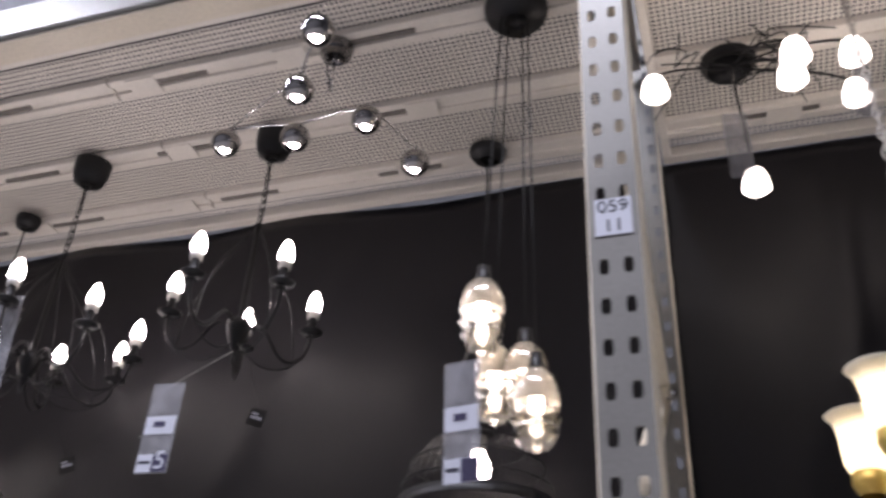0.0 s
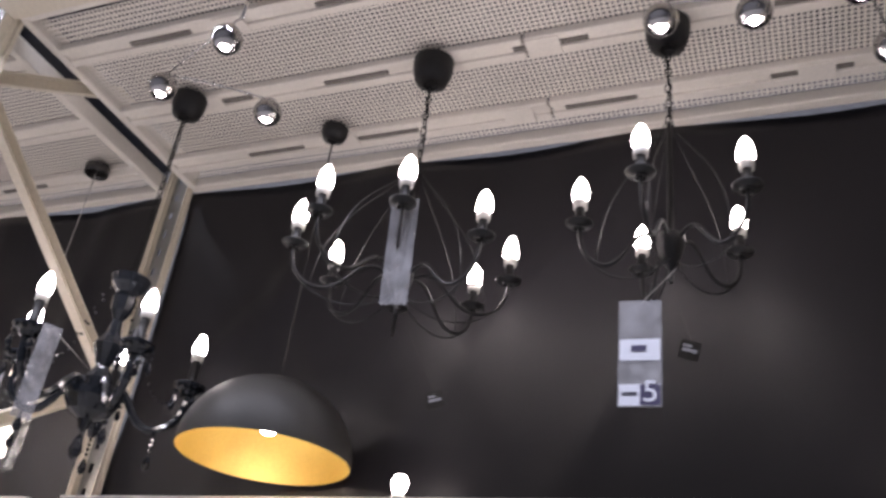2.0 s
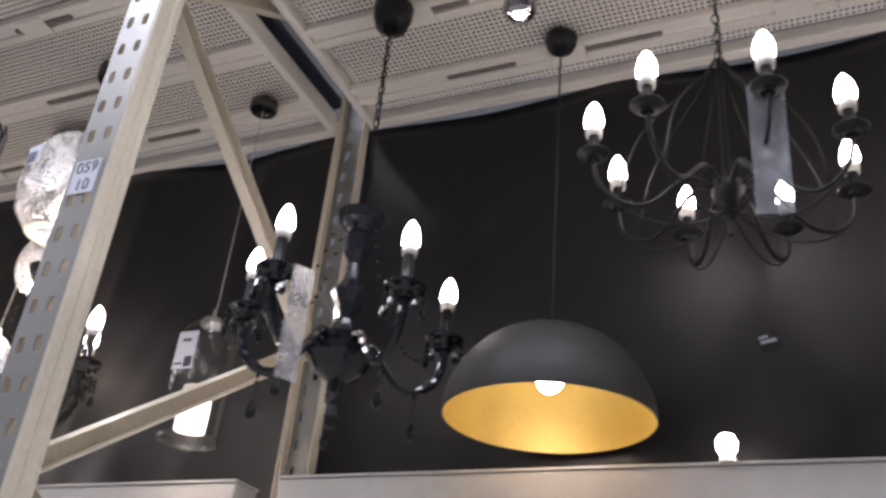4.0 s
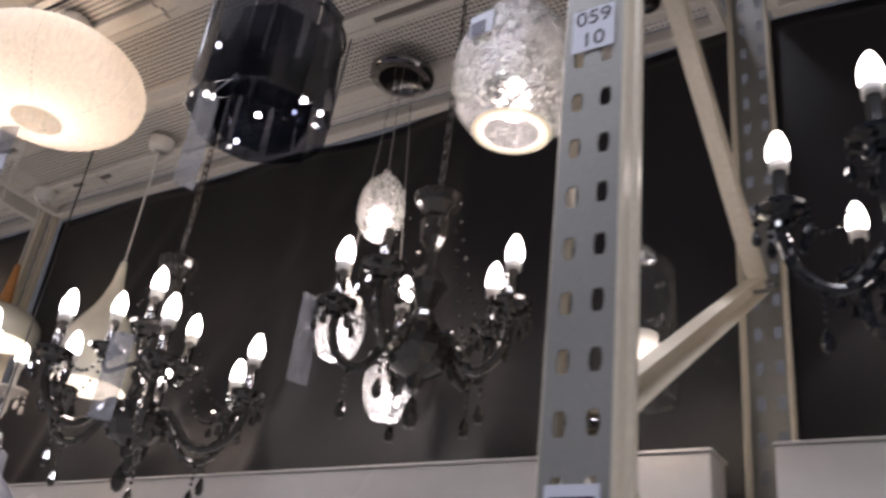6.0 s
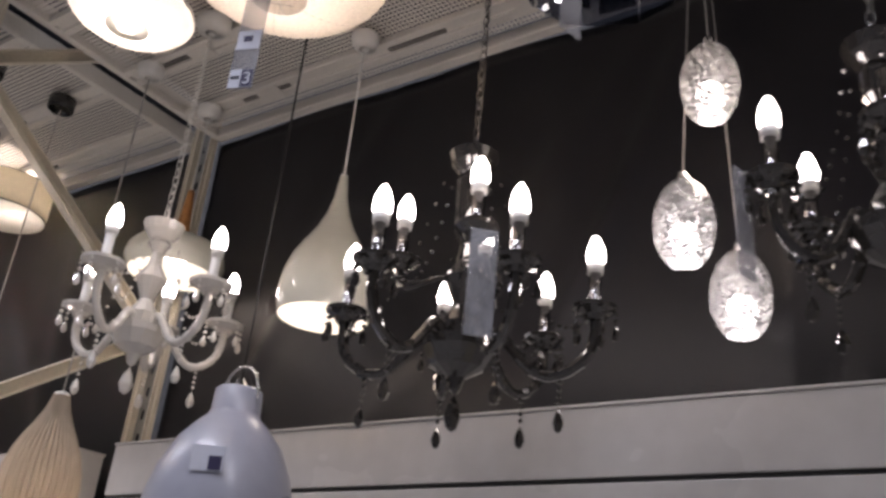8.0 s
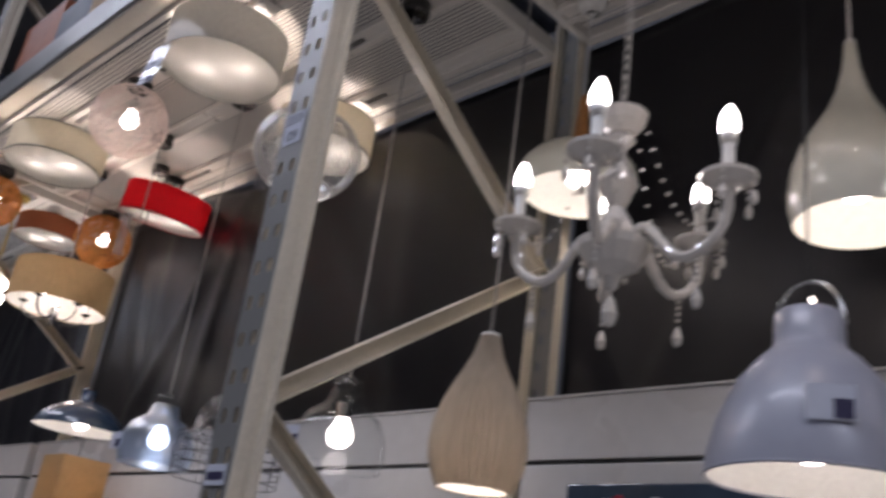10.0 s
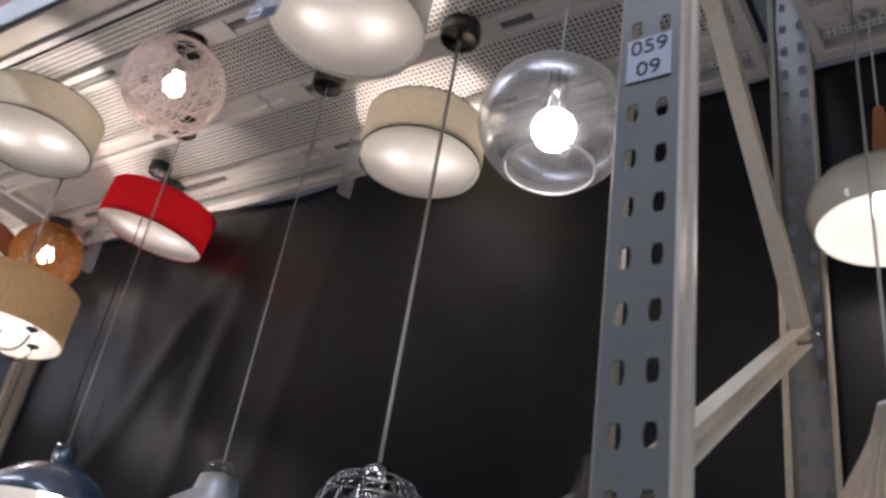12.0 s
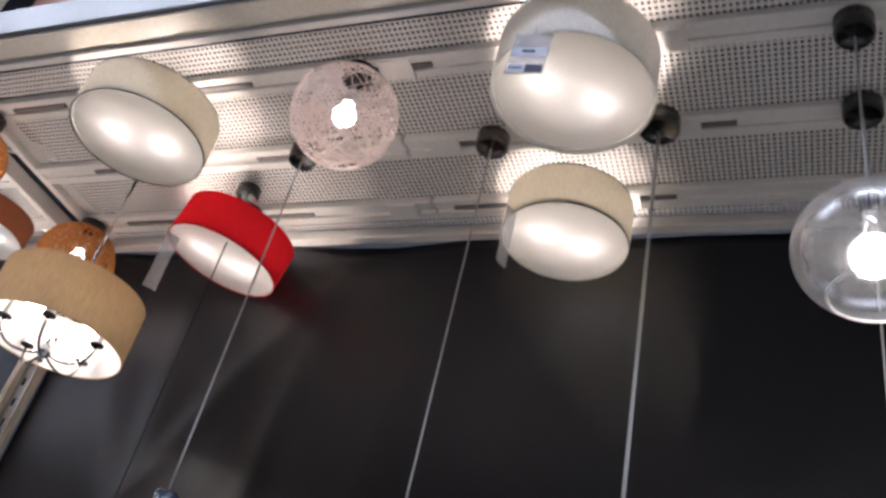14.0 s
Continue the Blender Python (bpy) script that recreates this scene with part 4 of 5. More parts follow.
def egg_cluster(x, y):
    """Three speckled mirror-glass eggs on cords from a round chrome plate."""
    ob = lamp("glass_egg_cluster", x, y, "three lit speckled glass eggs hanging from a chrome plate", "cluster pendant")
    part("plate", lathe([(0, -0.03), (0.07, -0.028), (0.098, -0.016), (0.10, 0), (0, 0)], 36, m=pose(0, 0, 3.345)), SMOKED, ob)
    part("plate_stem", tube([(0, 0, 3.34), (0, 0, DECK_Z - 0.01)], 0.02, 12), SMOKED, ob)
    for (ex, ey, z), warm in zip(((-3.760, 0.718, 2.845), (-3.824, 0.705, 2.490), (-3.756, 0.863, 2.375)), (True, False, False)):
        dx, dy = ex - x, ey - y
        prof = [(0.038, -0.094), (0.055, -0.07), (0.066, -0.032), (0.068, 0.0), (0.064, 0.037), (0.05, 0.074), (0.03, 0.097), (0.014, 0.105)]
        e = part("glass_egg", lathe(shell(prof, 0.003), 28, m=pose(dx, dy, z)), MERCURY, ob, "speckled mirror glass egg, open below")
        part("light", lathe([(0, -0.072), (0.024, -0.066), (0.034, -0.044), (0.026, -0.01), (0, 0.0)], 16, m=pose(dx, dy, z)), BIGBULB if warm else SPOT, e, "small bright lamp")
        part("egg_cap", lathe([(0.014, 0.098), (0.012, 0.125), (0, 0.13)], 12, m=pose(dx, dy, z)), CHROME, e)
        part("cord", tube([(dx, dy, z + 0.125), (dx * 0.35, dy * 0.35, 3.32)], 0.0018, 6), CORD, ob)
    # extra light added in the open between the eggs, besides their bulbs
    point(x, y, 2.62, 0.8)


def mercury_glass():
    """Half-silvered crackled glass: mirror flakes over clear glass."""
    m = bpy.data.materials.new("crackled_mirror_glass")
    nt, p = nodes_of(m)
    out = nt.nodes["Material Output"]
    tc = nt.nodes.new("ShaderNodeTexCoord")
    vo = nt.nodes.new("ShaderNodeTexVoronoi")
    vo.inputs["Scale"].default_value = 240
    no = nt.nodes.new("ShaderNodeTexNoise")
    no.inputs["Scale"].default_value = 170
    no.inputs["Detail"].default_value = 4
    nt.links.new(tc.outputs["Object"], vo.inputs["Vector"])
    nt.links.new(tc.outputs["Object"], no.inputs["Vector"])
    th = nt.nodes.new("ShaderNodeMapRange")
    th.inputs["From Min"].default_value, th.inputs["From Max"].default_value = 0.42, 0.56
    nt.links.new(no.outputs["Fac"], th.inputs["Value"])
    p.inputs["Base Color"].default_value = (0.58, 0.58, 0.60, 1)
    p.inputs["Metallic"].default_value, p.inputs["Roughness"].default_value = 1.0, 0.10
    b = nt.nodes.new("ShaderNodeBump")
    b.inputs["Strength"].default_value, b.inputs["Distance"].default_value = 0.8, 0.004
    nt.links.new(vo.outputs["Distance"], b.inputs["Height"])
    nt.links.new(b.outputs[0], p.inputs["Normal"])
    tr = nt.nodes.new("ShaderNodeBsdfTransparent")
    tr.inputs[0].default_value = (0.93, 0.93, 0.93, 1)
    tl = nt.nodes.new("ShaderNodeBsdfTranslucent")
    tl.inputs[0].default_value = (0.8, 0.8, 0.78, 1)
    nt.links.new(b.outputs[0], tl.inputs["Normal"])
    m1 = nt.nodes.new("ShaderNodeMixShader")
    m1.inputs[0].default_value = 0.3
    nt.links.new(tr.outputs[0], m1.inputs[1])
    nt.links.new(tl.outputs[0], m1.inputs[2])
    m2 = nt.nodes.new("ShaderNodeMixShader")
    nt.links.new(th.outputs[0], m2.inputs[0])
    nt.links.new(m1.outputs[0], m2.inputs[1])
    nt.links.new(p.outputs[0], m2.inputs[2])
    nt.links.new(m2.outputs[0], out.inputs[0])
    return m


MERCURY = mercury_glass()
egg_cluster(-3.785, 0.737)

# large crackled mirror-glass pendant near the aisle
ob = turned_pendant("mirror_glass_pendant", -3.028, 0.161, [(0.072, 2.528), (0.105, 2.573), (0.118, 2.633), (0.115, 2.693), (0.098, 2.748), (0.07, 2.783), (0.03, 2.798)], MERCURY, "crackled mirror-glass pendant, lit inside, frosted below", "glass pendant", 2.593, 0.034, cord=BLACKCORD, thick=0.004, rose_mat=SMOKED, watts=0.7)
part("frosted_ring", lathe(shell([(0.066, 2.526), (0.072, 2.529)], 0.016), 40), FROST, ob, "frosted lower ring")
slip = part("price_slip", box(-0.022, 0.028, -0.1215, -0.1195, 2.66, 2.71, m=pose(0, 0, 0, 0, 0, -6)), LABEL, ob, "white sticker", False)
part("number_square", box(-0.018, 0.012, -0.1235, -0.122, 2.663, 2.692, m=pose(0, 0, 0, 0, 0, -6)), PURPLE, slip, "dark number square", False)


def cylinder_pendant(x, y, z0, z1, r):
    ob = lamp("glass_cylinder_pendant", x, y, "clear glass cylinder pendant round a lit white inner tube", "glass pendant", "pendants")
    part("outer_glass", lathe(([(r * 0.9, z0), (r, z0 + 0.012), (r, z1 - 0.045), (r * 0.85, z1 - 0.015), (r * 0.45, z1)]), 40), CLEAR, ob, "clear glass cylinder")
    part("base_ring", tube(circle_pts(r * 0.93, z0 + 0.004, 40), 0.006, 8, None, True), CLEAR, ob)
    part("inner_tube", lathe(shell([(r * 0.5, z0 + 0.03), (r * 0.5, z0 + 0.15)], 0.003), 28), OPAL, ob, "white inner glass tube")
    globe_bulb(ob, z0 + 0.085, 0.028)
    part("cap", lathe([(r * 0.46, z1 - 0.004), (r * 0.44, z1 + 0.012), (0.012, z1 + 0.02), (0.008, z1 + 0.05), (0, z1 + 0.05)], 20), CHROME, ob)
    pendant_cord(ob, z1 + 0.04, CORD, 0.002, 0.045, 0.035, SMOKED)
    slip = part("price_slip", box(-0.035, 0.03, -r - 0.003, -r - 0.0015, z0 + 0.175, z0 + 0.285), LABEL, ob, "white slip with print", False)
    part("number_square", box(0.002, 0.027, -r - 0.0048, -r - 0.0035, z0 + 0.18, z0 + 0.21), PURPLE, slip, "dark number square", False)
    part("text_bar", box(-0.03, -0.003, -r - 0.0048, -r - 0.0035, z0 + 0.188, z0 + 0.193), INK, slip, "grey line of print", False)
    part("price_bar", box(-0.016, 0.012, -r - 0.0048, -r - 0.0035, z0 + 0.255, z0 + 0.263), PURPLE, slip, "violet figures too small to read", False)
    point(x, y, z0 + 0.035, 1.0, r=0.02)


cylinder_pendant(-3.012, 0.748, 2.228, 2.57, 0.083)


PLATE = thin_glass("dark_plate_glass", (0.42, 0.44, 0.50), 0.12, 0.94)


def glass_prism_lamp(x, y, z0, z1, r):
    """Overlapping smoked glass plates hung in a ring round small spots, under a black canopy."""
    ob = lamp("smoked_plate_lamp", x, y, "dark smoked glass plate chandelier with small bright spots", "plate chandelier")
    part("canopy", lathe([(0, -0.06), (0.06, -0.058), (0.075, -0.04), (0.078, 0), (0, 0)], 32, m=pose(0, 0, DECK_Z - 0.016)), BLACK, ob)
    rng = random.Random(5)
    for ring, n, rr in ((0, 14, r), (1, 8, r * 0.66)):
        for k in range(n):
            a = 2 * math.pi * k / n + 0.2 * ring
            w, dz = rng.uniform(0.036, 0.043), rng.uniform(-0.012, 0.012) - 0.02 * ring
            m = pose(rr * math.cos(a), rr * math.sin(a), z0 + dz, rng.uniform(-3, 3), 0, math.degrees(a) + 90 + rng.uniform(-7, 7))
            part("glass_plate", box(-w, w, -0.0025, 0.0025, 0, z1 - z0, 0.001, m=m), PLATE, ob, smooth=False)
    for k in range(7):
        a = 2 * math.pi * k / 7
        rr = 0.0 if k == 6 else r * 0.86
        part("spot", lathe([(0, -0.007), (0.006, -0.004), (0.007, 0.003), (0, 0.010)], 12, m=pose(rr * math.cos(a), rr * math.sin(a), z0 + 0.02 + 0.06 * (k % 3))), SPOT, ob, "small bright spot")
    for k in range(4):
        a = 2 * math.pi * k / 4
        part("hanger", tube([(0.05 * math.cos(a), 0.05 * math.sin(a), DECK_Z - 0.06), (r * math.cos(a), r * math.sin(a), z1 - 0.01)], 0.0015, 5), CHROME, ob)
    part("frame_ring", tube(circle_pts(r, z1 - 0.01, 40), 0.004, 6, None, True), SMOKED, ob)


glass_prism_lamp(-3.810, 0.251, 2.837, 3.137, 0.172)


def paper_lantern(x, y, z, r, h, label):
    """A ribbed rice-paper lantern, flattened, with open ends and a bulb."""
    ob = lamp("paper_lantern", x, y, label, "paper lantern", "paper lanterns")
    n = 26
    prof = []
    for i in range(n * 2 + 1):
        t = -1.35 + 2.70 * i / (n * 2)
        rr = r * math.cos(t) ** 0.85
        bulge = 0.0065 if i % 2 else 0.0
        prof.append((rr + bulge, z + h * 0.5 * math.sin(t) / math.sin(1.35)))
    part("paper_skin", lathe(prof, 48), PAPER, ob, "ribbed white rice paper")
    for e in (prof[0], prof[-1]):
        part("end_ring", tube(circle_pts(e[0], e[1], 36), 0.0022, 6, None, True), WHITEPL, ob)
    for k in range(6):
        a = math.pi * k / 3 + 0.3
        part("seam", tube([((q + 0.002) * math.cos(a), (q + 0.002) * math.sin(a), zz) for q, zz in prof[::2]], 0.0009, 5), CORD, ob, "grey seam thread of the lantern")
    bm = bmesh.new()
    for k in range(2):
        a = math.pi * k / 2 + 0.5
        rr = prof[0][0]
        tube([(rr * math.cos(a), rr * math.sin(a), prof[0][1]), (-rr * math.cos(a), -rr * math.sin(a), prof[0][1])], 0.0012, 5, bm)
    part("wire_cross", bm, WHITEPL, ob)
    globe_bulb(ob, z + 0.01, 0.04)
    part("stem", tube([(0, 0, z + 0.08), (0, 0, DECK_Z - 0.03)], 0.004, 8), WHITEPL, ob)
    rose(ob, 0.045, 0.04, WHITEPL)
    point(x, y, z - 0.05, 2.2)


paper_lantern(-4.603, 0.135, 3.125, 0.268, 0.27, "flattened white rice-paper lantern, glowing")


def opal_bowl(x, y, z, r):
    """A shallow opal bowl under a white pan, close below the deck."""
    ob = lamp("opal_bowl_lamp", x, y, "shallow round opal ceiling bowl, glowing, under the deck", "ceiling lamp")
    prof = [(0, z - 0.05), (r * 0.35, z - 0.046), (r * 0.68, z - 0.032), (r * 0.9, z - 0.012), (r, z + 0.008), (r * 0.985, z + 0.02)]
    part("bowl", lathe(prof, 56), OPAL, ob, "smooth white opal bowl")
    part("rim", tube(circle_pts(r, z + 0.016, 56), 0.0045, 8, None, True), WHITEPL, ob)
    part("pan", lathe([(r * 0.97, z + 0.021), (r * 0.8, z + 0.05), (r * 0.3, z + 0.065), (0, z + 0.065)], 40), WHITEPL, ob)
    part("bulb", lathe([(0, z - 0.014), (0.02, z - 0.01), (0.026, z + 0.008), (0.016, z + 0.03), (0, z + 0.036)], 16), BIGBULB, ob, "lit frosted bulb")
    part("stem", tube([(0, 0, z + 0.06), (0, 0, DECK_Z - 0.03)], 0.008, 10), WHITEPL, ob)
    rose(ob, 0.05, 0.03, WHITEPL)
    point(x, y, z - 0.026, 2.0, r=0.02)


opal_bowl(-5.25, 0.165, 3.20, 0.178)


def drop_prof(r, z0, h, neck=0.011):
    """A teardrop shade, lower rim first."""
    k = [(0.93, 0.0), (0.99, 0.07), (1.0, 0.14), (0.96, 0.26), (0.84, 0.38), (0.62, 0.50), (0.42, 0.60), (0.26, 0.71), (0.15, 0.84), (0.09, 1.0)]
    return [(max(r * a, neck), z0 + h * b) for a, b in k]


turned_pendant("teardrop_pendant", -4.846, 0.72, drop_prof(0.135, 2.415, 0.44), CERAMIC, "glossy white teardrop pendant on a white cord, lit", "teardrop pendant", 2.495, 0.03, cord=WHITEPL, inner=LINING, rose_mat=WHITEPL, watts=1.2, cord_r=0.0035)
rprof = [(0.084, 1.845), (0.096, 1.865), (0.110, 1.90), (0.113, 1.94), (0.108, 1.985), (0.094, 2.035), (0.074, 2.08), (0.053, 2.12), (0.037, 2.155), (0.027, 2.19), (0.024, 2.202)]
turned_pendant("ribbed_pendant", -5.622, 0.513, rprof, RIBBED, "fluted off-white porcelain teardrop pendant, lit", "teardrop pendant", 1.95, 0.03, cord=CORD, inner=LINING, waves=38, depth=0.14, seg=304, rose_mat=WHITEPL, watts=1.5)


def bell_pendant(x, y, z0, r):
    ob = lamp("bell_pendant", x, y, "pale grey-blue glossy bell pendant with a chrome hoop", "bell pendant", "pendants")
    prof = [(r, z0), (r * 0.98, z0 + 0.03), (r * 0.88, z0 + 0.095), (r * 0.70, z0 + 0.16), (r * 0.48, z0 + 0.205), (r * 0.37, z0 + 0.222), (r * 0.34, z0 + 0.234), (r * 0.33, z0 + 0.285), (r * 0.29, z0 + 0.292)]
    part("shade", lathe(prof, 48), PALEBLUE, ob)
    part("lining", lathe([(q - 0.004, z + 0.001) for q, z in prof], 48), LINING, ob, "white inside")
    part("rim", tube(circle_pts(r - 0.002, z0, 48), 0.003, 6, None, True), PALEBLUE, ob)
    part("cap", lathe([(r * 0.29, z0 + 0.292), (0.02, z0 + 0.30), (0.008, z0 + 0.32), (0, z0 + 0.32)], 24), CHROME, ob)
    part("hoop", tube([(r * 0.36 * math.cos(t), 0, z0 + 0.265 + 0.085 * math.sin(t)) for t in (math.pi * i / 18 for i in range(19))], 0.0035, 8), CHROME, ob)
    globe_bulb(ob, z0 + 0.06, 0.032)
    pendant_cord(ob, z0 + 0.32, BLACKCORD, 0.0028, 0.045, 0.05, WHITEPL)
    part("price_sticker", box(-0.035, 0.035, -r * 0.955, -r * 0.955 + 0.002, z0 + 0.065, z0 + 0.12, m=pose(0, 0, 0, 0, 0, 33)), LABEL, ob, "white sticker with a number square", False)
    part("number_square", box(0.004, 0.032, -r * 0.955 - 0.002, -r * 0.955 - 0.0005, z0 + 0.068, z0 + 0.098, m=pose(0, 0, 0, 0, 0, 33)), PURPLE, ob, "dark number square", False)
    point(x, y, z0 - 0.01, 0.7)


bell_pendant(-4.845, 0.475, 1.848, 0.172)


def wood_dome(x, y, z0):
    ob = lamp("wood_neck_pendant", x, y, "white glossy dome pendant with an orange wooden neck, lit", "dome pendant", "pendants")
    prof = [(0.150, z0), (0.168, z0 + 0.035), (0.165, z0 + 0.07), (0.14, z0 + 0.105), (0.09, z0 + 0.13), (0.03, z0 + 0.138)]
    part("shade", lathe(prof, 48), CERAMIC, ob)
    part("lining", lathe([(r - 0.004, z) for r, z in prof], 48), LINING, ob, "white inside")
    part("rim", tube(circle_pts(0.148, z0, 48), 0.003, 6, None, True), CERAMIC, ob)
    part("wooden_neck", lathe([(0.028, z0 + 0.136), (0.022, z0 + 0.19), (0.013, z0 + 0.30), (0.011, z0 + 0.32), (0, z0 + 0.32)], 18), WOOD, ob, "tapered orange wooden neck")
    globe_bulb(ob, z0 + 0.06, 0.035)
    pendant_cord(ob, z0 + 0.32, WHITEPL, 0.0025, 0.045, 0.05, WHITEPL)
    point(x, y, z0 - 0.01, 1.0)


wood_dome(-5.624, 0.790, 2.703)

# -- the bay of drum shades --
drum(-6.760, 0.233, 3.205, 0.15, 0.203, SHADE_WHITE, "white drum shade lamp close under the deck, lit")
drum(-8.055, 0.217, 3.174, 0.13, 0.203, SHADE_CREAM, "cream drum shade lamp near the front beam, lit", trim=MATTBLACK)
drum(-6.900, 0.798, 3.199, 0.145, 0.190, SHADE_CREAM, "cream drum shade lamp near the dark cloth, lit", trim=MATTBLACK)
drum(-8.041, 0.771, 3.145, 0.14, 0.20, SHADE_RED, "red drum shade lamp with a white lining, lit", tilt=(0, 12))
drum(-8.32, 0.51, 2.66, 0.18, 0.217, SHADE_TAN, "tan linen drum shade over five curled candle arms, lit", arms=True, watts=5.5)
drum(-9.12, 0.648, 3.22, 0.10, 0.17, SHADE_BROWN, "brown drum shade lamp under the deck, lit", watts=2.5)
string_ball(-7.378, 0.219, 3.196, 0.147, TWINE, "pale twine ball lamp close under the deck, lit", 58, 3, wire=0.0013)
string_ball(-8.77, 0.235, 3.19, 0.125, RATTAN, "orange rattan ball lamp, lit", 70, 4, wire=0.0021)
string_ball(-8.757, 0.805, 3.2, 0.143, RATTAN, "orange rattan ball lamp near the dark cloth, lit", 70, 5, wire=0.0021)


def globe_pendant(x, y, z, r):
    ob = lamp("clear_globe_pendant", x, y, "clear seeded glass globe pendant with a lit bulb", "globe pendant", "pendants")
    a0 = 0.62
    part("globe", lathe([(r * math.sin(t), z - 0.88 * r * math.cos(t)) for t in (a0 + (math.pi - a0 - 0.18) * i / 22 for i in range(23))], 48), SEEDED, ob, "clear glass globe with fine bubbles, open below")
    part("rim", tube(circle_pts(r * math.sin(a0) - 0.001, z - 0.88 * r * math.cos(a0), 40), 0.003, 6, None, True), GLASSRIM, ob, "pale milky rim")
    part("cap", lathe([(0.03, z + r * 0.86), (0.03, z + r * 0.88 + 0.012), (0.012, z + r * 0.88 + 0.025), (0, z + r * 0.88 + 0.025)], 18), CLEAR, ob)
    part("bulb", lathe([(0.042 * math.sin(t), z - 0.015 - 0.042 * math.cos(t)) for t in (math.pi * i / 16 for i in range(17))], 24), BIGBULB, ob, "lit round frosted bulb")
    part("socket", lathe([(0.018, z + 0.022), (0.02, z + 0.03), (0.02, z + r * 0.86), (0, z + r * 0.86)], 16), CHROME, ob)
    pendant_cord(ob, z + r * 0.88 + 0.02, CORD, 0.0028, 0.045, 0.06, SMOKED)
    point(x, y, z - 0.10, 1.2)


def seeded():
    m = thin_glass("seeded_glass", (0.93, 0.93, 0.92), 0.28, 0.81)
    nt = m.node_tree
    tc = nt.nodes.new("ShaderNodeTexCoord")
    vo = nt.nodes.new("ShaderNodeTexVoronoi")
    vo.inputs["Scale"].default_value = 60
    nt.links.new(tc.outputs["Object"], vo.inputs["Vector"])
    mr = nt.nodes.new("ShaderNodeMapRange")
    mr.inputs["From Min"].default_value, mr.inputs["From Max"].default_value = 0.0, 0.16
    mr.inputs["To Min"].default_value, mr.inputs["To Max"].default_value = 1.0, 0.0
    nt.links.new(vo.outputs["Distance"], mr.inputs["Value"])
    b = nt.nodes.new("ShaderNodeBump")
    b.inputs["Strength"].default_value, b.inputs["Distance"].default_value = 1.0, 0.004
    nt.links.new(mr.outputs[0], b.inputs["Height"])
    for n in nt.nodes:
        if n.type in ("BSDF_GLOSSY", "LAYER_WEIGHT"):
            nt.links.new(b.outputs[0], n.inputs["Normal"])
    return m


SEEDED = seeded()
# painted haze: pale share for the light scattered in the globe
milky_film(SEEDED, 0.06, (0.72, 0.71, 0.70))
# rim whitened so that the edge of the opening shows
GLASSRIM = thin_glass("milky_rim", (0.85, 0.85, 0.85), 0.3, 0.6)
milky_film(GLASSRIM, 0.4, (0.75, 0.75, 0.75))
globe_pendant(-6.121, 0.228, 2.70, 0.147)
turned_pendant("blue_dome_pendant", -7.69, 0.505, [(0.175, 2.07), (0.17, 2.086), (0.148, 2.118), (0.098, 2.156), (0.048, 2.178), (0.03, 2.184), (0.03, 2.224)], NAVY, "dark blue enamel dome pendant with a white inside", "dome pendant", 2.10, 0.03, cord=CORD, inner=LINING, rose_mat=SMOKED, watts=1.2)


def clear_bell(x, y, z0, material, label, bulbs, r=0.125, h=0.20, bulb_mat=None):
    ob = lamp("glass_bell_pendant", x, y, label, "glass pendant", "pendants")
    part("glass_bell", lathe(([(r * 0.92, z0), (r, z0 + 0.03), (r * 0.97, z0 + h * 0.4), (r * 0.78, z0 + h * 0.66), (r * 0.42, z0 + h * 0.82), (r * 0.36, z0 + h), (r * 0.30, z0 + h * 1.02)]), 40), material, ob)
    part("rim", tube(circle_pts(r * 0.92, z0, 40), 0.0028, 6, None, True), material, ob)
    part("cap", lathe([(r * 0.31, z0 + h * 1.0), (r * 0.30, z0 + h + 0.03), (0.01, z0 + h + 0.045), (0, z0 + h + 0.045)], 18), CLEAR, ob)
    globe_bulb(ob, z0 + h * 0.42, 0.033, bulb_mat, CHROME)
    pendant_cord(ob, z0 + h + 0.04, CORD, 0.0026, 0.048, 0.05, SMOKED)
    part("price_slip", box(-0.07, -0.005, -r - 0.003, -r - 0.001, z0 + h * 0.15, z0 + h * 0.42), LABEL, ob, "white slip with print", False)
    part("number_square", box(-0.035, -0.006, -r - 0.005, -r - 0.0035, z0 + h * 0.17, z0 + h * 0.30), PURPLE, ob, "dark number square", False)
    return ob


clear_bell(-6.097, 0.495, 1.897, CLEAR, "clear glass bell pendant with a lit bulb", 1)
clear_bell(-7.067, 0.507, 1.925, ICE, "bluish glass bell pendant with a cool lit bulb", 1, bulb_mat=COOL)


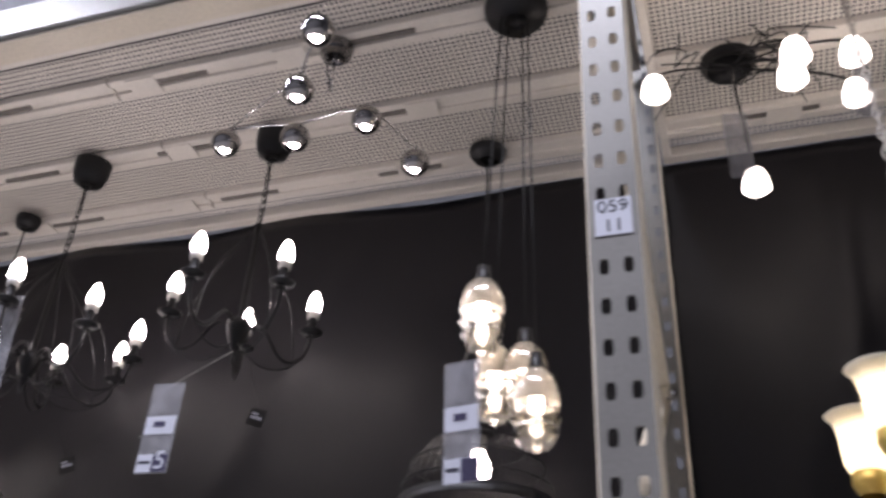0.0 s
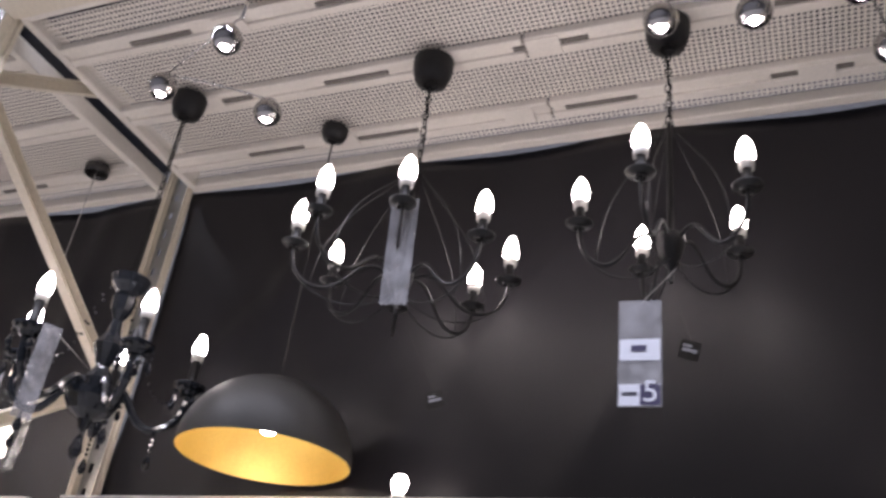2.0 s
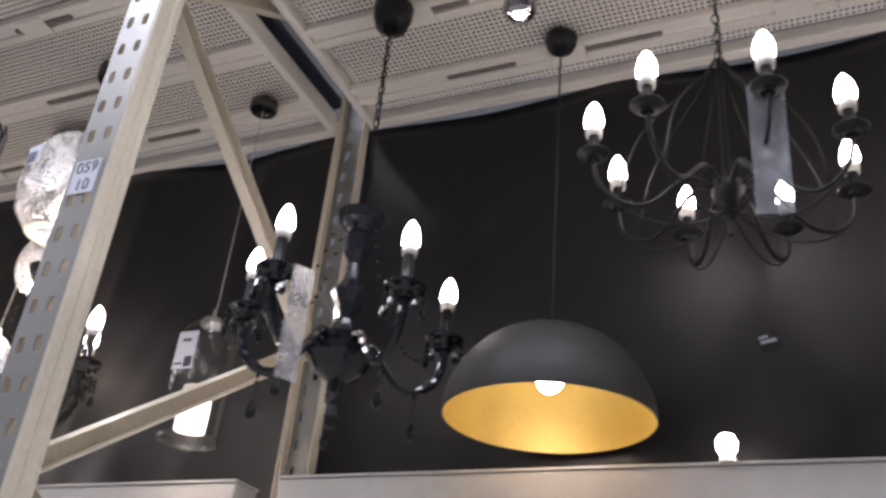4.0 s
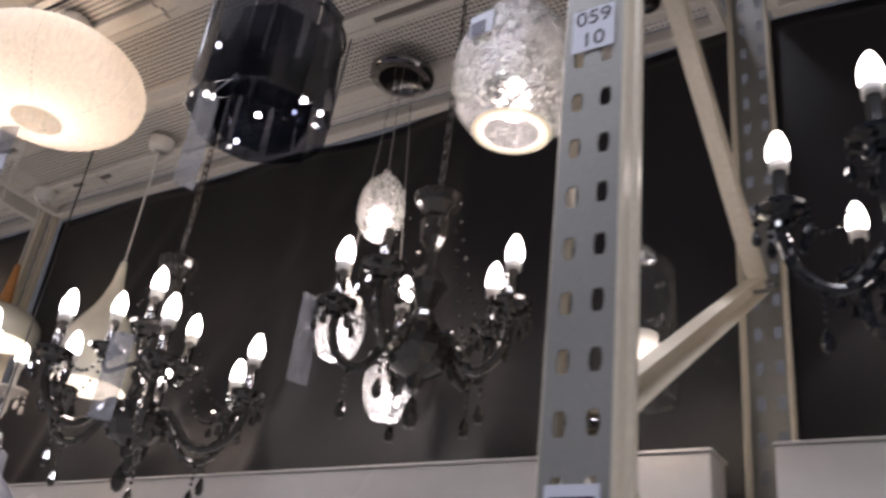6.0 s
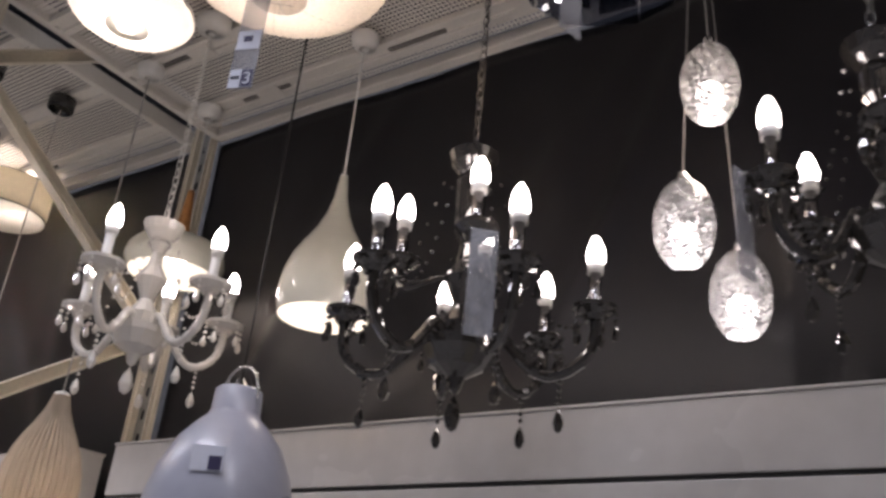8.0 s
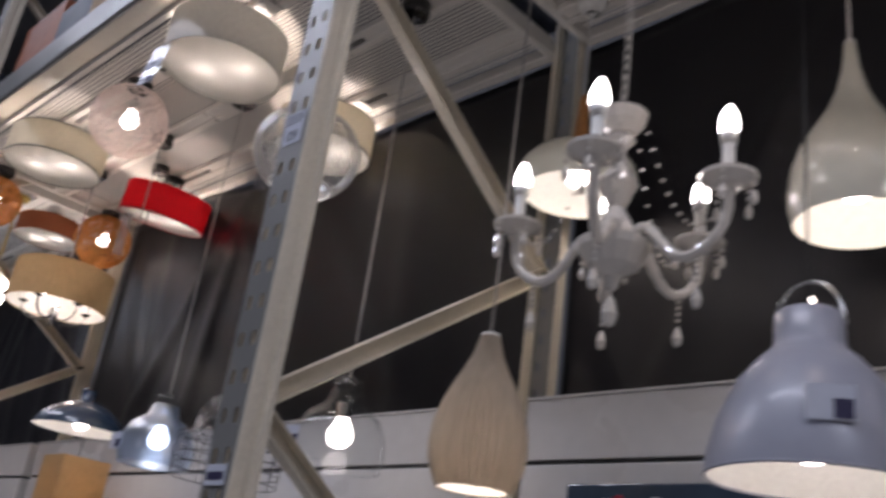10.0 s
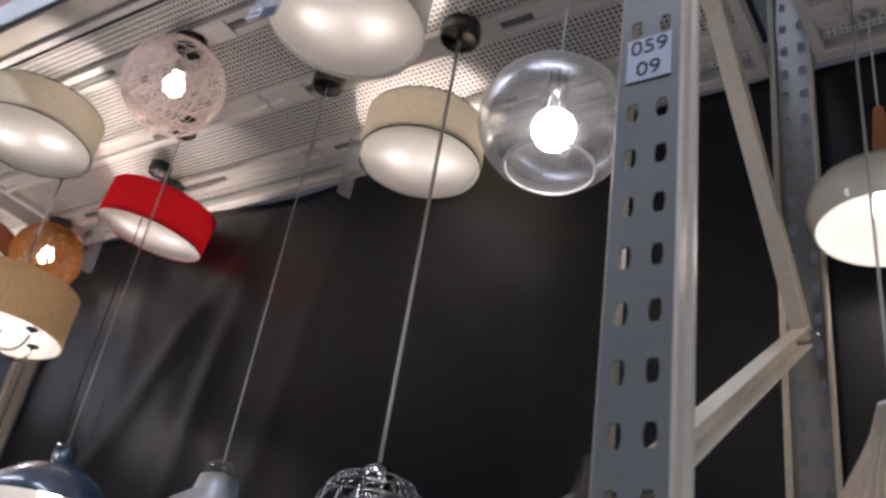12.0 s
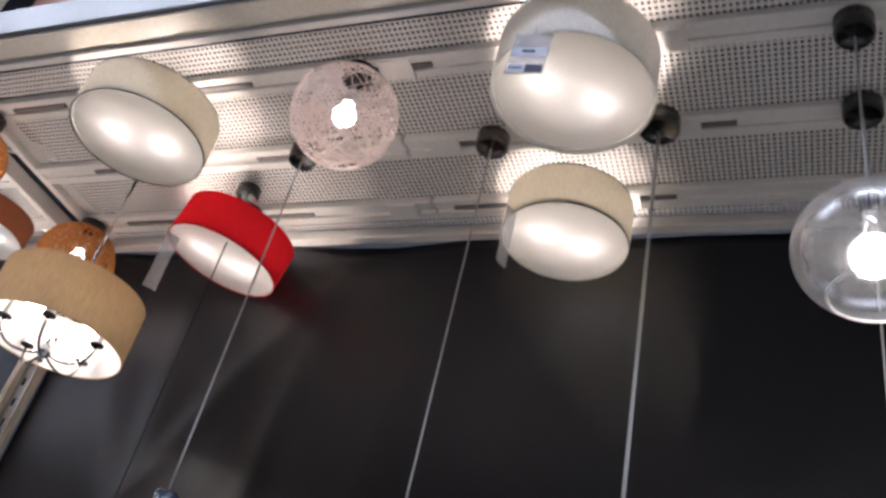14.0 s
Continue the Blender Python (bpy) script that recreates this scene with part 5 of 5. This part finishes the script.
def cage_pendant(x, y, z0):
    """A wire cage of hoops and ribs round an inner clear glass, on a pale rope."""
    ob = lamp("wire_cage_pendant", x, y, "grey wire cage pendant round a clear glass, lit", "wire pendant", "pendants")
    prof = [(0.155, z0), (0.16, z0 + 0.06), (0.155, z0 + 0.12), (0.115, z0 + 0.135), (0.11, z0 + 0.19), (0.08, z0 + 0.235), (0.025, z0 + 0.255)]
    for r, z in prof + [(0.158, z0 + 0.03), (0.158, z0 + 0.09), (0.113, z0 + 0.163), (0.097, z0 + 0.215)]:
        part("hoop", tube(circle_pts(r, z, 44), 0.0018, 5, None, True), SMOKED, ob)
    for k in range(16):
        a = 2 * math.pi * k / 16
        part("rib", tube([(r * math.cos(a), r * math.sin(a), z) for r, z in prof], 0.0016, 5), SMOKED, ob)
    part("inner_glass", lathe(shell([(0.06, z0 + 0.05), (0.062, z0 + 0.15), (0.05, z0 + 0.20), (0.03, z0 + 0.225)], 0.003), 28), CLEAR, ob)
    part("cap", lathe([(0.03, z0 + 0.22), (0.03, z0 + 0.26), (0.01, z0 + 0.275), (0, z0 + 0.275)], 18), SMOKED, ob)
    globe_bulb(ob, z0 + 0.12, 0.03, cap=CHROME)
    pendant_cord(ob, z0 + 0.27, CORD, 0.0045, 0.055, 0.05, SMOKED)
    point(x, y, z0 + 0.1, 0.8)


cage_pendant(-6.592, 0.49, 1.865)

# -- the far bay --
def round_bulb_cluster(x, y, z, pts, label):
    ob = lamp("white_globe_cluster", x, y, label, "ceiling lamp")
    part("canopy", lathe([(0, -0.03), (0.06, -0.028), (0.065, 0), (0, 0)], 24, m=pose(0, 0, DECK_Z - 0.016)), CHROME, ob)
    for p in pts:
        c = Vector(p) - Vector((x, y, 0))
        part("globe", lathe([(0.055 * math.sin(t), -0.055 * math.cos(t)) for t in (math.pi * i / 14 for i in range(15))], 20, m=Matrix.Translation(c)), COOL, ob, "lit white glass globe")
        part("arm", tube([(0, 0, DECK_Z - 0.04), (c.x, c.y, c.z + 0.05)], 0.005, 6), CHROME, ob)


round_bulb_cluster(-9.55, 0.24, 3.2, [(-9.756, 0.02, 3.2), (-9.86, 0.0, 3.17), (-9.289, 0.233, 3.2), (-9.632, 0.271, 3.2), (-9.68, 0.398, 3.15)], "white globe ceiling lamp cluster, lit cool white")


def copper_pendant(x, y, z0, material, label, r=0.15):
    ob = lamp("slatted_globe_pendant", x, y, label, "slatted pendant", "slatted pendants")
    for k in range(26):
        a = 2 * math.pi * k / 26
        part("slat", tube([((0.05 + (r - 0.05) * math.sin(t)) * math.cos(a), (0.05 + (r - 0.05) * math.sin(t)) * math.sin(a), z0 + 0.12 - 0.12 * math.cos(t)) for t in (math.pi * i / 12 for i in range(13))], 0.0045, 5), material, ob)
    part("band", lathe(shell([(0.06, z0 - 0.004), (0.06, z0 + 0.012)], 0.004), 28), material, ob)
    part("cap", lathe([(0.055, z0 + 0.235), (0.05, z0 + 0.25), (0.02, z0 + 0.28), (0, z0 + 0.285)], 18), material, ob)
    globe_bulb(ob, z0 + 0.11, 0.03)
    pendant_cord(ob, z0 + 0.28, BLACKCORD, 0.0026)


copper_pendant(-9.02, 0.35, 1.87, COPPER, "copper slatted globe pendant, lit", 0.19)
copper_pendant(-9.14, 0.36, 2.17, SMOKED, "chrome slatted globe pendant")
turned_pendant("smoked_globe_pendant", -9.41, 0.35, [(0.08, 2.69), (0.13, 2.73), (0.14, 2.78), (0.12, 2.84), (0.06, 2.88), (0.03, 2.89)], SMOKE, "smoked glass globe pendant, lit", "glass pendant", 2.76, 0.03)

# -- the bay beyond the first upright --
def sputnik(x, y, z):
    ob = lamp("twig_ceiling_lamp", x, y, "dark twig-armed ceiling lamp with lit white cups", "ceiling lamp")
    part("canopy", lathe([(0, -0.03), (0.06, -0.028), (0.075, -0.012), (0.078, 0), (0, 0)], 28, m=pose(0, 0, DECK_Z - 0.016)), BLACK, ob)
    rng = random.Random(8)
    ends = [(-0.2, -0.135, -0.155), (0.146, -0.206, -0.175), (0.135, -0.16, -0.205), (0.288, -0.15, -0.155), (0.303, 0.005, -0.155), (0.024, 0.065, -0.355)]
    for e in ends:
        p = Vector(e) + Vector((0, 0, DECK_Z - 0.03))
        arm = part("arm", tube(bez((0, 0, DECK_Z - 0.04), (p.x * 0.3, p.y * 0.3, DECK_Z - 0.03 + rng.uniform(-0.05, 0.03)), (p.x * 0.8, p.y * 0.8, p.z + 0.09), (p.x, p.y, p.z + 0.03), 12), 0.004, 6), BLACK, ob)
        part("cup", lathe([(0, 0.03), (0.022, 0.026), (0.032, 0.0), (0.036, -0.03), (0.03, -0.036), (0, -0.038)], 20, m=Matrix.Translation(p)), CUP, arm, "lit white glass cup")
        for q in range(3):
            tw = Vector((p.x * 0.6, p.y * 0.6, DECK_Z - 0.05))
            part("twig", tube(bez(tw, tw + Vector((rng.uniform(-0.08, 0.08), rng.uniform(-0.08, 0.08), -0.03)), tw + Vector((rng.uniform(-0.14, 0.14), rng.uniform(-0.14, 0.14), -0.05)), tw + Vector((rng.uniform(-0.2, 0.2), rng.uniform(-0.2, 0.2), -0.03)), 8), 0.0022, 5), BLACK, ob)


sputnik(0.517, 0.56, 3.3)


def tulip_lamp(x, y, z):
    ob = lamp("tulip_chandelier", x, y, "gold chandelier with lit frosted tulip shades", "chandelier")
    part("stem", tube([(0, 0, z - 0.12), (0, 0, z + 0.25)], 0.006, 8), GOLD, ob)
    chain(ob, z + 0.25, DECK_Z - 0.05, MILK)
    rose(ob, 0.05, 0.04, GOLD)
    for k in range(5):
        a = 2 * math.pi * k / 5 + 2.644
        c, s = math.cos(a), math.sin(a)
        arm = part("arm", tube(bez((0, 0, z - 0.10), (0.08 * c, 0.08 * s, z - 0.2), (0.16 * c, 0.16 * s, z - 0.18), (0.168 * c, 0.168 * s, z - 0.08), 12), 0.006, 7), GOLD, ob)
        part("cup", lathe([(0.02, -0.08), (0.03, -0.06), (0.028, -0.04), (0, -0.04)], 16, m=pose(0.168 * c, 0.168 * s, z)), GOLD, arm)
        part("tulip", lathe(shell([(0.026, -0.045), (0.036, -0.02), (0.038, 0.03), (0.046, 0.062), (0.056, 0.07)], 0.003), 24, m=pose(0.168 * c, 0.168 * s, z)), FROST, arm, "frosted tulip glass")
        part("light", lathe([(0, -0.03), (0.018, -0.02), (0.022, 0.015), (0.012, 0.045), (0, 0.05)], 14, m=pose(0.168 * c, 0.168 * s, z)), BIGBULB, arm, "lit bulb")


tulip_lamp(0.768, 0.19, 2.112)

# -- labels on the uprights --
for (x, z), txt in zip(((0.238, 2.50), (-2.80, 2.552), (-5.84, 2.573)), ("11", "10", "09")):
    ob = thing("bay_label", x, -0.0015, z, "white paper bay label with dark figures", "label", "bay labels")
    part("paper", box(-0.035, 0.035, -0.0012, 0.0, -0.042, 0.042), LABEL, ob, "white paper", False)
    digit_ob("059", 0.040, 0, -0.0016, 0.010, ob, INK)
    digit_ob(txt, 0.040, 0, -0.0016, -0.034, ob, INK)
for x, z, kk in ((-2.80, 1.825, 0), (-5.84, 1.775, 1)):
    ob = thing("upright_slip", x, -0.0015, z, "small white slip with a printed bar code", "label", "upright slips")
    part("paper", box(-0.036, 0.036, -0.0012, 0.0, -0.021, 0.021), LABEL, ob, "white paper", False)
    part("bars", box(-0.029, 0.029, -0.002, -0.0014, -0.010, 0.006), PURPLE, ob, "dark printed bars", False)

# -- hanging price tags --
for x, y, z, h, w, yaw, pitch, digit, slips, hook in (
        (-0.911, 0.334, 2.412, 0.23, 0.085, 4, 0, "5", True, (0.05, 0.17, 0.17)), (-1.456, 0.287, 2.705, 0.27, 0.065, 10, 6, "", False, (0.0, 0.05, -0.02)),
        (-0.072, 0.072, 2.262, 0.235, 0.075, -10, 4, "", True, (0.012, 0.10, 0.155)), (-2.390, 0.260, 2.420, 0.25, 0.05, 62, 0, "", False, (0.0, 0.16, -0.05)),
        (-3.795, 0.087, 2.800, 0.25, 0.05, 74, 0, "", False, (0.005, 0.055, 0.10)), (-3.597, 0.346, 2.376, 0.20, 0.05, 75, 0, "", False, (0.03, 0.03, 0.02)),
        (-4.008, 0.205, 2.280, 0.20, 0.05, 45, 0, "", False, (-0.09, 0.20, -0.06)), (0.502, 0.412, 3.054, 0.20, 0.06, 10, 0, "", False, (0.024, 0.13, 0.27)), (0.791, 0.300, 3.100, 0.19, 0.045, 30, 8, "", False, (0.0, 0.05, 0.265)), (-4.570, 0.059, 2.911, 0.25, 0.06, 20, 0, "3", True, (0.0, 0.10, 0.05)),
        (-6.803, 0.034, 3.206, 0.17, 0.085, 8, -10, "", True, (0.0, 0.0, 0.03)), (-8.218, 0.671, 3.188, 0.22, 0.045, 60, 0, "", False, (0.02, 0.02, 0.04)),
        (-7.016, 0.630, 3.197, 0.20, 0.045, 70, 0, "", False, (0.01, 0.02, 0.03))):
    price_tag(x, y, z, h, w, yaw, pitch, digit, slips, hook)


def card_tag(x, y, z, hook, tilt):
    ob = thing("card_tag", x, y, z, "small dark card tag hanging on a thread", "tag", "card tags")
    ob.matrix_basis = pose(x, y, z, 0, tilt, 12)
    part("card", box(-0.024, 0.024, -0.001, 0.001, -0.05, 0, 0.0005), MATTBLACK, ob, "dark card", False)
    part("print_bar", box(-0.016, 0.018, -0.0022, -0.0014, -0.030, -0.022), LABEL, ob, "pale line of print", False)
    part("second_bar", box(-0.016, 0.004, -0.0022, -0.0014, -0.018, -0.012), LABEL, ob, "pale line of print", False)
    part("thread", tube([(0, 0, -0.002), ob.matrix_basis.to_3x3().inverted() @ Vector(hook)], 0.0007, 5), BLACKCORD, ob)


card_tag(-0.855, 0.68, 2.485, (-0.041, -0.05, 0.155), 14)
card_tag(-1.532, 0.753, 2.414, (-0.08, -0.05, 0.17), -16)


def clamp_spot(x, z):
    """A small lit bulb on a socket fixed to the top of the header board."""
    ob = thing("clamp_bulb", x, 0.845, z, "small lit round bulb on a socket above the header board", "bulb", "header bulbs")
    part("bulb", lathe([(0, 0.062), (0.014, 0.058), (0.022, 0.042), (0.02, 0.026), (0.012, 0.012), (0, 0.012)], 18), BIGBULB, ob, "lit round bulb")
    part("socket", lathe([(0, -0.002), (0.02, -0.002), (0.018, 0.004), (0.013, 0.014), (0, 0.014)], 16), WHITEPL, ob)


clamp_spot(-1.635, 2.158)


REDSPOT = paint("red_print", (0.45, 0.02, 0.05), 0.5, 0, 20, 0.1, 0.02)


def dark_sign(x0, x1, z0, z1, y):
    """A dark display sign with pale bars and a red spot."""
    ob = thing("display_sign", (x0 + x1) / 2, y, z0, "dark display sign with pale lettering and a red spot", "sign")
    w, h = (x1 - x0) / 2, z1 - z0
    part("panel", box(-w, w, -0.02, 0.0, 0, h, 0.004), NAVY, ob, smooth=False)
    digit_ob("co", 0.105, -w + 0.055, -0.0212, h - 0.088, ob, LABEL)
    part("letter_bar", box(-w + 0.10, -w + 0.165, -0.0225, -0.0205, h - 0.088, h - 0.036), LABEL, ob, "pale lettering bar", False)
    part("letter_bar", box(-w + 0.172, -w + 0.195, -0.0225, -0.0205, h - 0.088, h - 0.070), LABEL, ob, "pale lettering bar", False)
    part("letter_bar", box(-w + 0.235, -w + 0.258, -0.0225, -0.0205, h - 0.105, h - 0.032), LABEL, ob, "pale lettering bar", False)
    part("small_print_bar", box(-w + 0.02, -w + 0.08, -0.0225, -0.0205, h - 0.125, h - 0.110), LABEL, ob, "pale lettering bar", False)
    part("red_spot", lathe([(0, 0.002), (0.016, 0.002), (0.018, 0), (0, 0)], 20, m=pose(-w + 0.15, -0.0228, h - 0.045, 90, 0, 0)), REDSPOT, ob, "red spot")


dark_sign(-5.59, -5.05, 1.55, 1.918, 0.828)


def box_shade(x, y, z):
    ob = lamp("square_shade_lamp", x, y, "square tan cloth lamp shade, lit", "shade lamp", "pendants")
    bm = bmesh.new()
    for k in range(4):
        box(-0.098, 0.098, -0.1, -0.097, z, z + 0.2, 0, bm, pose(0, 0, 0, 0, 0, 90 * k))
    part("shade", bm, SHADE_TAN, ob, smooth=False)
    globe_bulb(ob, z + 0.09, 0.028)
    pendant_cord(ob, z + 0.16, BLACKCORD, 0.0022, 0.04, 0.04, SMOKED)


box_shade(-7.98, 0.66, 1.80)


def gold_cluster(x, y, z):
    ob = lamp("gold_arm_lamp", x, y, "pale gold ceiling lamp with lit white cups", "ceiling lamp")
    part("body", lathe([(0, z), (0.05, z + 0.005), (0.075, z + 0.03), (0.06, z + 0.06), (0.02, z + 0.075), (0, z + 0.075)], 24), GOLD, ob)
    part("stem", tube([(0, 0, z + 0.07), (0, 0, DECK_Z - 0.03)], 0.006, 8), GOLD, ob)
    rose(ob, 0.05, 0.03, GOLD)
    for k in range(5):
        a = 2 * math.pi * k / 5
        c, s = math.cos(a), math.sin(a)
        arm = part("arm", tube(bez((0.05 * c, 0.05 * s, z + 0.03), (0.1 * c, 0.1 * s, z + 0.05), (0.14 * c, 0.14 * s, z + 0.03), (0.14 * c, 0.14 * s, z - 0.01), 8), 0.006, 7), GOLD, ob)
        part("cup", lathe([(0, -0.05), (0.025, -0.045), (0.034, -0.025), (0.028, 0.0), (0, 0.002)], 16, m=pose(0.14 * c, 0.14 * s, z - 0.01)), BIGBULB, arm, "lit white cup")


gold_cluster(-9.05, 0.43, 2.87)

# -- goods stored above the decks --
rng = random.Random(21)
for bay in range(5):
    x = BAYS[bay] + 0.12
    while x < BAYS[bay + 1] - 0.45:
        w, h, d = rng.uniform(0.3, 0.55), rng.uniform(0.3, 0.7), rng.uniform(0.5, 0.8)
        ob = mesh_ob("stored_carton", box(-w / 2, w / 2, 0, d, 0, h, 0.006), rng.choice((BLUEBOX, DARKBOX, DARKBOX, CARD, REDBOX)), False)
        ob.matrix_basis = pose(x + w / 2, 0.05 + rng.uniform(0, 0.06), DECK_Z + 0.121)
        tagged(ob, "printed shop carton stored on top of the rack deck", "carton", "stored cartons")
        x += w + rng.uniform(0.01, 0.06)
